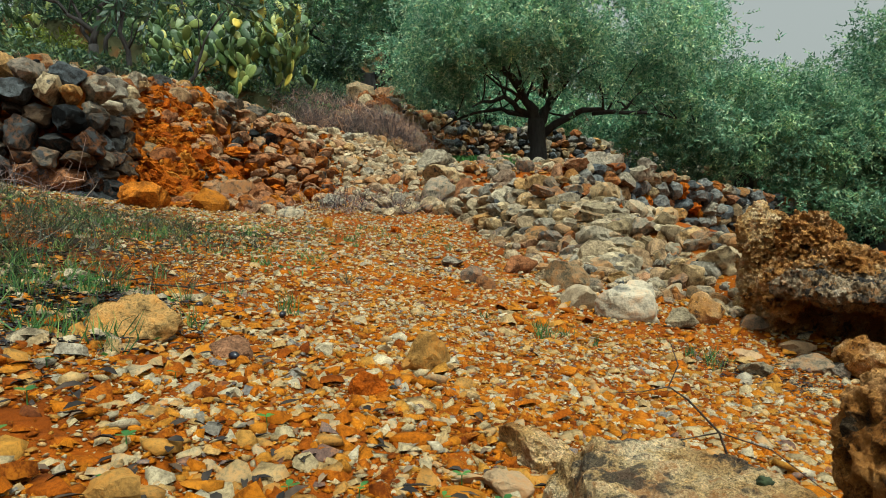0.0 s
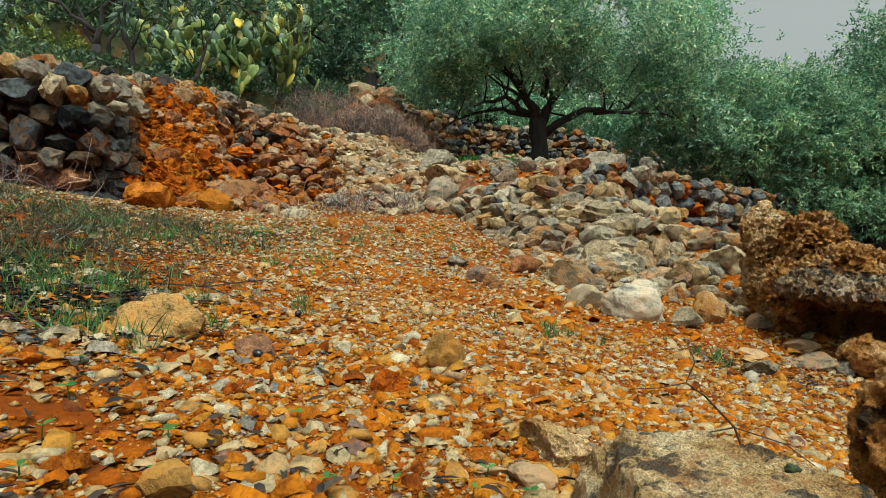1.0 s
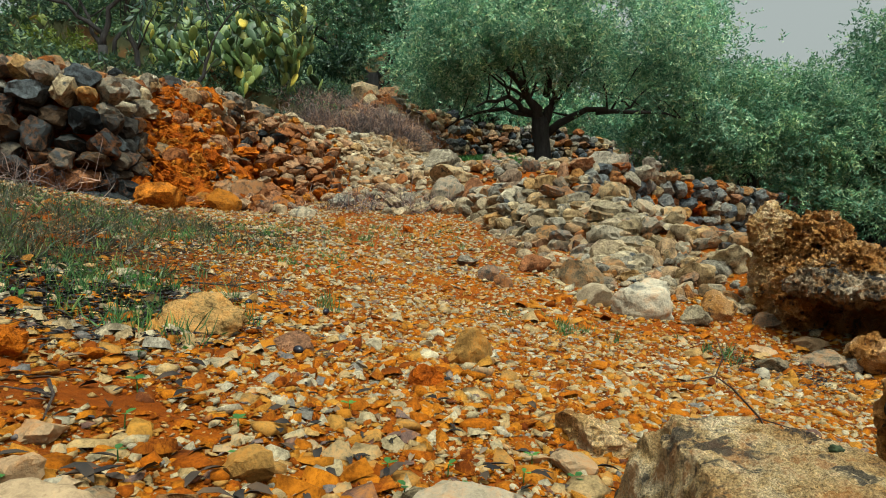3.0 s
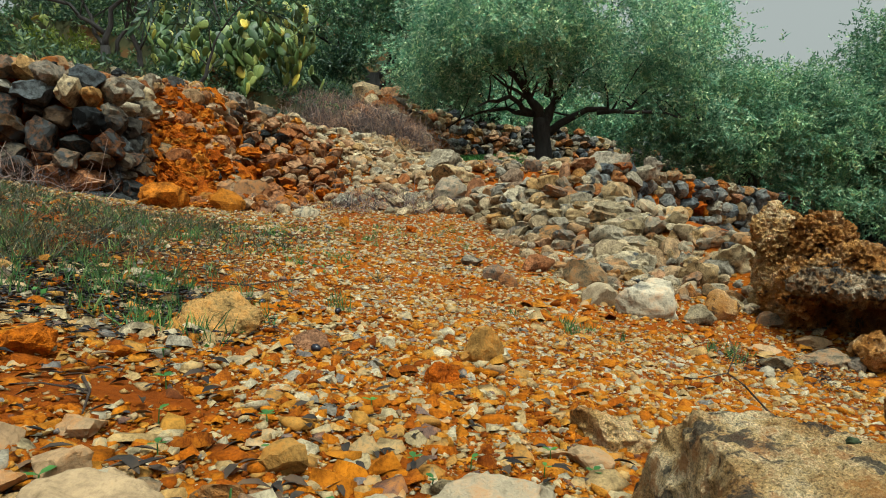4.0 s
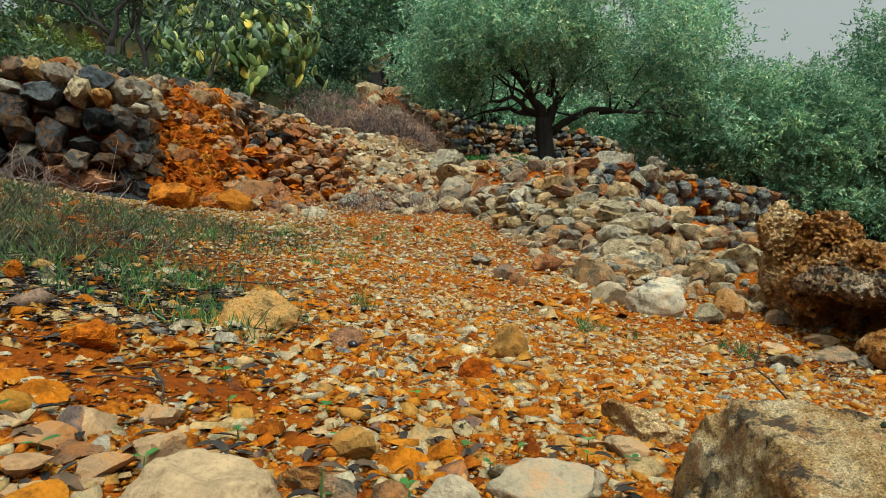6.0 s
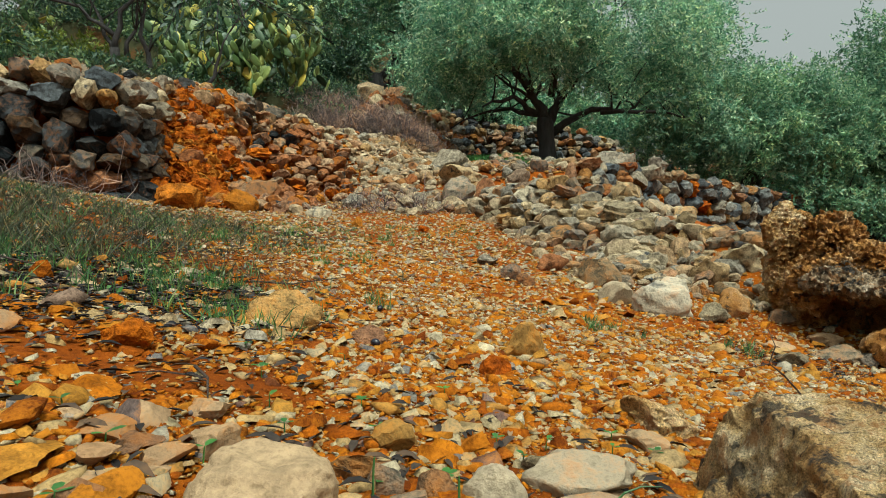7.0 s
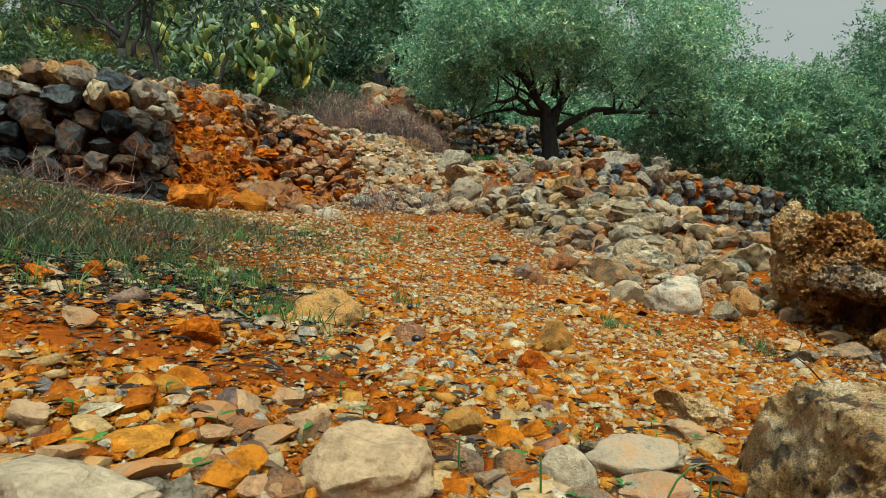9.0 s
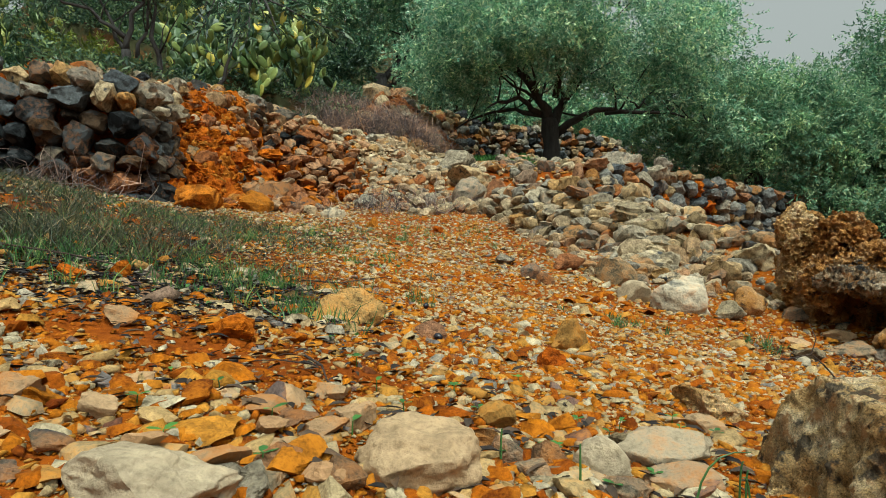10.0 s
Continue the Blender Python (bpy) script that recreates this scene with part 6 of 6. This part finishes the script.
fallen("fallen_leaves", "dark curled dead olive leaves scattered on the gravel", [(-0.35, 0.5, 0.16, 0.3), (-0.12, 0.45, 0.12, 0.2), (-0.6, 0.55, 0.2, 0.2), (-0.2, 0.75, 0.3, 0.2), (0.05, 0.62, 0.12, 0.1), (-0.3, 0.38, 0.12, 0.2)], 250, 102, 0.028)
fallen("leaf_litter", "grey-black leaf mould among the weeds", [(-0.85, 1.05, 0.22, 0.3), (-1.15, 1.35, 0.30, 0.5), (-1.0, 1.0, 0.2, 0.3), (-1.5, 1.6, 0.35, 0.4), (-1.25, 1.15, 0.2, 0.3), (-0.72, 1.18, 0.12, 0.35), (-0.62, 1.02, 0.08, 0.15), (-0.85, 0.85, 0.10, 0.1)], 3600, 103, 0.019, M_LITTER)
# black leaves added below the overhang, in place of the hollow's shade
fallen("leaf_litter", "black leaf mould added to shade the ground below the overhanging rock", [(1.08, 1.98, 0.12, 0.4), (0.98, 2.05, 0.10, 0.3), (1.25, 2.1, 0.14, 0.3)], 600, 104, 0.019, M_LITTER)


def sprout(x, y, high, seed):
    r = random.Random(seed)
    base = (x, y, soil_z(x, y) + 0.006)
    s = thing("sprout", "tiny fresh green two-leaved seedling in the gravel", "seedling", base, "seedlings")
    bm = bmesh.new()
    top = Vector((r.gauss(0, 0.15) * high, r.gauss(0, 0.15) * high, high))
    tube(bm, [Vector((0, 0, -0.01)), top * 0.6, top], [0.0008, 0.0007, 0.0006], 5)
    part("stem", bm, M_SPROUT, s)
    yaw = r.uniform(0, 6.28)
    for k in range(r.choice((2, 2, 3, 4))):
        bm = bmesh.new()
        a = yaw + k * 2.4
        d = Vector((math.cos(a), math.sin(a), 0.45))
        sd = Vector((-math.sin(a), math.cos(a), 0))
        ln = high * r.uniform(1.2, 1.7)
        c = [bm.verts.new(top + d * ln * t + sd * ln * w + Vector((0, 0, -0.25 * t * t * ln))) for t, w in ((0, 0), (0.35, 0.26), (0.75, 0.28), (1.0, 0.0), (0.75, -0.28), (0.35, -0.26))]
        bm.faces.new(c)
        bmesh.ops.triangulate(bm, faces=bm.faces)
        part("leaf", bm, M_SPROUT, s)
    return s


rs = random.Random(111)
for x, y in ((-0.405, 0.375), (-0.545, 0.27), (-0.46, 0.26), (-0.36, 0.47), (-0.155, 0.345), (-0.25, 0.385), (-0.06, 0.53), (-0.02, 0.5), (-0.14, 0.575), (-0.30, 0.6), (-0.55, 0.42), (-0.44, 0.67), (-0.20, 0.72), (0.06, 0.62), (0.02, 0.68), (-0.6, 0.34), (-0.33, 0.30), (-0.2, 0.41), (-0.12, 0.50), (-0.08, 0.60), (-0.27, 0.52), (-0.40, 0.56), (0.0, 0.60), (-0.48, 0.36), (-0.10, 0.40), (-0.62, 0.46), (-0.50, 0.80), (-0.36, 0.85)):
    sprout(x, y, rs.uniform(0.006, 0.010), rs.randrange(9999))


def long_blade(x, y, high, lean, seed):
    r = random.Random(seed)
    bm = bmesh.new()
    z = soil_z(x, y)
    pts = [Vector((x + lean * (i / 6) ** 2 * high, y + 0.1 * lean * i / 6 * high, z + high * math.sin(min(i / 6 * 1.75, 1.75)))) for i in range(7)]
    tube(bm, pts, [0.0012, 0.0012, 0.0011, 0.001, 0.0009, 0.0007, 0.0003], 5)
    ob = part("grass_blade", bm, M_GRASS)
    return tagged(ob, "single long green grass blade between stones", "grass blade", "grass blades")


for i, (x, y, h, l) in enumerate(((-0.085, 0.33, 0.06, 0.9), (-0.045, 0.33, 0.055, 0.1), (-0.03, 0.34, 0.04, -0.2), (-0.19, 0.33, 0.045, 0.0), (-0.02, 0.37, 0.04, 0.1), (-0.26, 0.36, 0.04, 0.05))):
    long_blade(x, y, h, l, i)

# black olives dropped on the gravel
for x, y in ((-0.325, 0.985), (-0.36, 1.42), (-0.52, 1.35)):
    bm = bmesh.new()
    bmesh.ops.create_uvsphere(bm, u_segments=14, v_segments=10, radius=0.0075)
    for v in bm.verts:
        v.co.x *= 1.3
    ob = part("olive_fruit", bm, M_FRUIT, smooth=True)
    ob.location = (x, y, soil_z(x, y) + 0.011)
    ob.rotation_euler = (0, 0.2, x * 40)
    tagged(ob, "shiny black fallen olive on the gravel", "olive", "fallen olives")


def twig(label, pts, rad, forks=()):
    bm = bmesh.new()
    q = [Vector((x, y, soil_z(x, y) + h)) for x, y, h in pts]
    tube(bm, q, [rad * (1 - 0.6 * i / (len(q) - 1)) for i in range(len(q))], 6)
    for f in forks:
        g = [Vector((x, y, soil_z(x, y) + h)) for x, y, h in f]
        tube(bm, g, [rad * 0.6 * (1 - 0.6 * i / (len(g) - 1)) for i in range(len(g))], 5)
    ob = part("twig", bm, M_TWIG, smooth=True)
    return tagged(ob, label, "twig", "twigs")


twig("thin dry forked twig lying on the gravel", [(-0.70, 1.47, 0.02), (-0.60, 1.50, 0.03), (-0.54, 1.53, 0.045), (-0.47, 1.58, 0.06)], 0.0026, [[(-0.60, 1.50, 0.03), (-0.53, 1.48, 0.02), (-0.46, 1.47, 0.015)]])
twig("slender dark twig standing over the ledge", [(0.37, 0.78, 0.01), (0.345, 0.79, 0.08), (0.30, 0.775, 0.115), (0.271, 0.76, 0.128), (0.288, 0.775, 0.155), (0.285, 0.79, 0.178)], 0.0017, [[(0.271, 0.76, 0.128), (0.245, 0.78, 0.115), (0.21, 0.80, 0.105)], [(0.345, 0.79, 0.08), (0.29, 0.80, 0.055), (0.25, 0.82, 0.04)], [(0.345, 0.79, 0.08), (0.40, 0.77, 0.075), (0.44, 0.74, 0.05), (0.50, 0.72, 0.02)]])
twig("small dry curled twig on red earth", [(-0.50, 0.60, 0.012), (-0.47, 0.56, 0.015), (-0.455, 0.52, 0.012)], 0.0022, [[(-0.47, 0.56, 0.015), (-0.53, 0.575, 0.012), (-0.56, 0.57, 0.008)]])
twig("long dry stem lying among the weeds", [(-1.3, 1.05, 0.03), (-1.1, 1.08, 0.035), (-0.9, 1.12, 0.02)], 0.003)

# moss cushion on the ledge
bm = rock_bm(900, level=3, cuts=0, rough=0.3, ragged=0.15)
ob = part("moss", bm, M_MOSS, smooth=True)
ob.location, ob.scale = (0.196, 0.385, 0.108), (0.007, 0.007, 0.005)
tagged(ob, "small dark green moss cushion on the ledge", "moss")


def weeds(name, label, x0, x1, y0, y1, count, leaf, mat, seed, keep=None, lift=0.05):
    """A low mat of small leaves over a stretch of earth."""
    r = np.random.default_rng(seed)
    x, y = r.uniform(x0, x1, count), r.uniform(y0, y1, count)
    p = 0.7 + 0.45 * wobble(x, y, 0.5, seed)
    if keep is not None:
        p = np.where(keep(x, y), p, 0)
    sel = r.uniform(0, 1, count) < p
    x, y = x[sel], y[sel]
    n = len(x)
    spots = np.stack([x, y, surface(x, y) + lift * r.uniform(0, 1, n) ** 2], 1)
    dirs = r.normal(0, 1, (n, 3)) * np.array([1, 1, 0.4]) + np.array([0, 0, 0.6])
    ob = part(name, leaves_mesh(name, spots, dirs, leaf[0], leaf[1], r), mat)
    return tagged(ob, label, "weeds", kind="stuff")


def above_crest(x, y):
    d, s, z, k = near_line(x, y, LEFT_CREST)
    return (s > 0) & (d > 0.9)


weeds("weed_cover", "low dark green weeds covering the hill terrace", -9, -1.0, 6.6, 16, 70000, (0.09, 0.03), M_SCRUB, 301, above_crest, 0.22)
weeds("dead_leaf_cover", "brown leaf fall on the hill terrace", -9, -0.8, 6.2, 16, 14000, (0.07, 0.03), M_DEADLEAF, 302, above_crest, 0.04)
weeds("weed_cover", "patchy green weeds beside the path", -2.6, -0.5, 2.2, 4.8, 1300, (0.022, 0.008), M_GRASS, 303, None, 0.03)
weeds("weed_cover", "dark green and brown weeds matting the path edge", -2.8, -0.75, 0.95, 3.4, 5000, (0.024, 0.006), M_WEEDMAT, 304, lambda x, y: litter(x, y) + 0.35 * wobble(x, y, 2.2, 9) > 0.45, 0.035)
weeds("weed_cover", "small fresh green leafy weeds among stones and litter", -1.35, -0.45, 0.85, 1.5, 1500, (0.015, 0.008), M_SPROUT, 305, lambda x, y: wobble(x, y, 4.5, 12) > 0.25, 0.02)
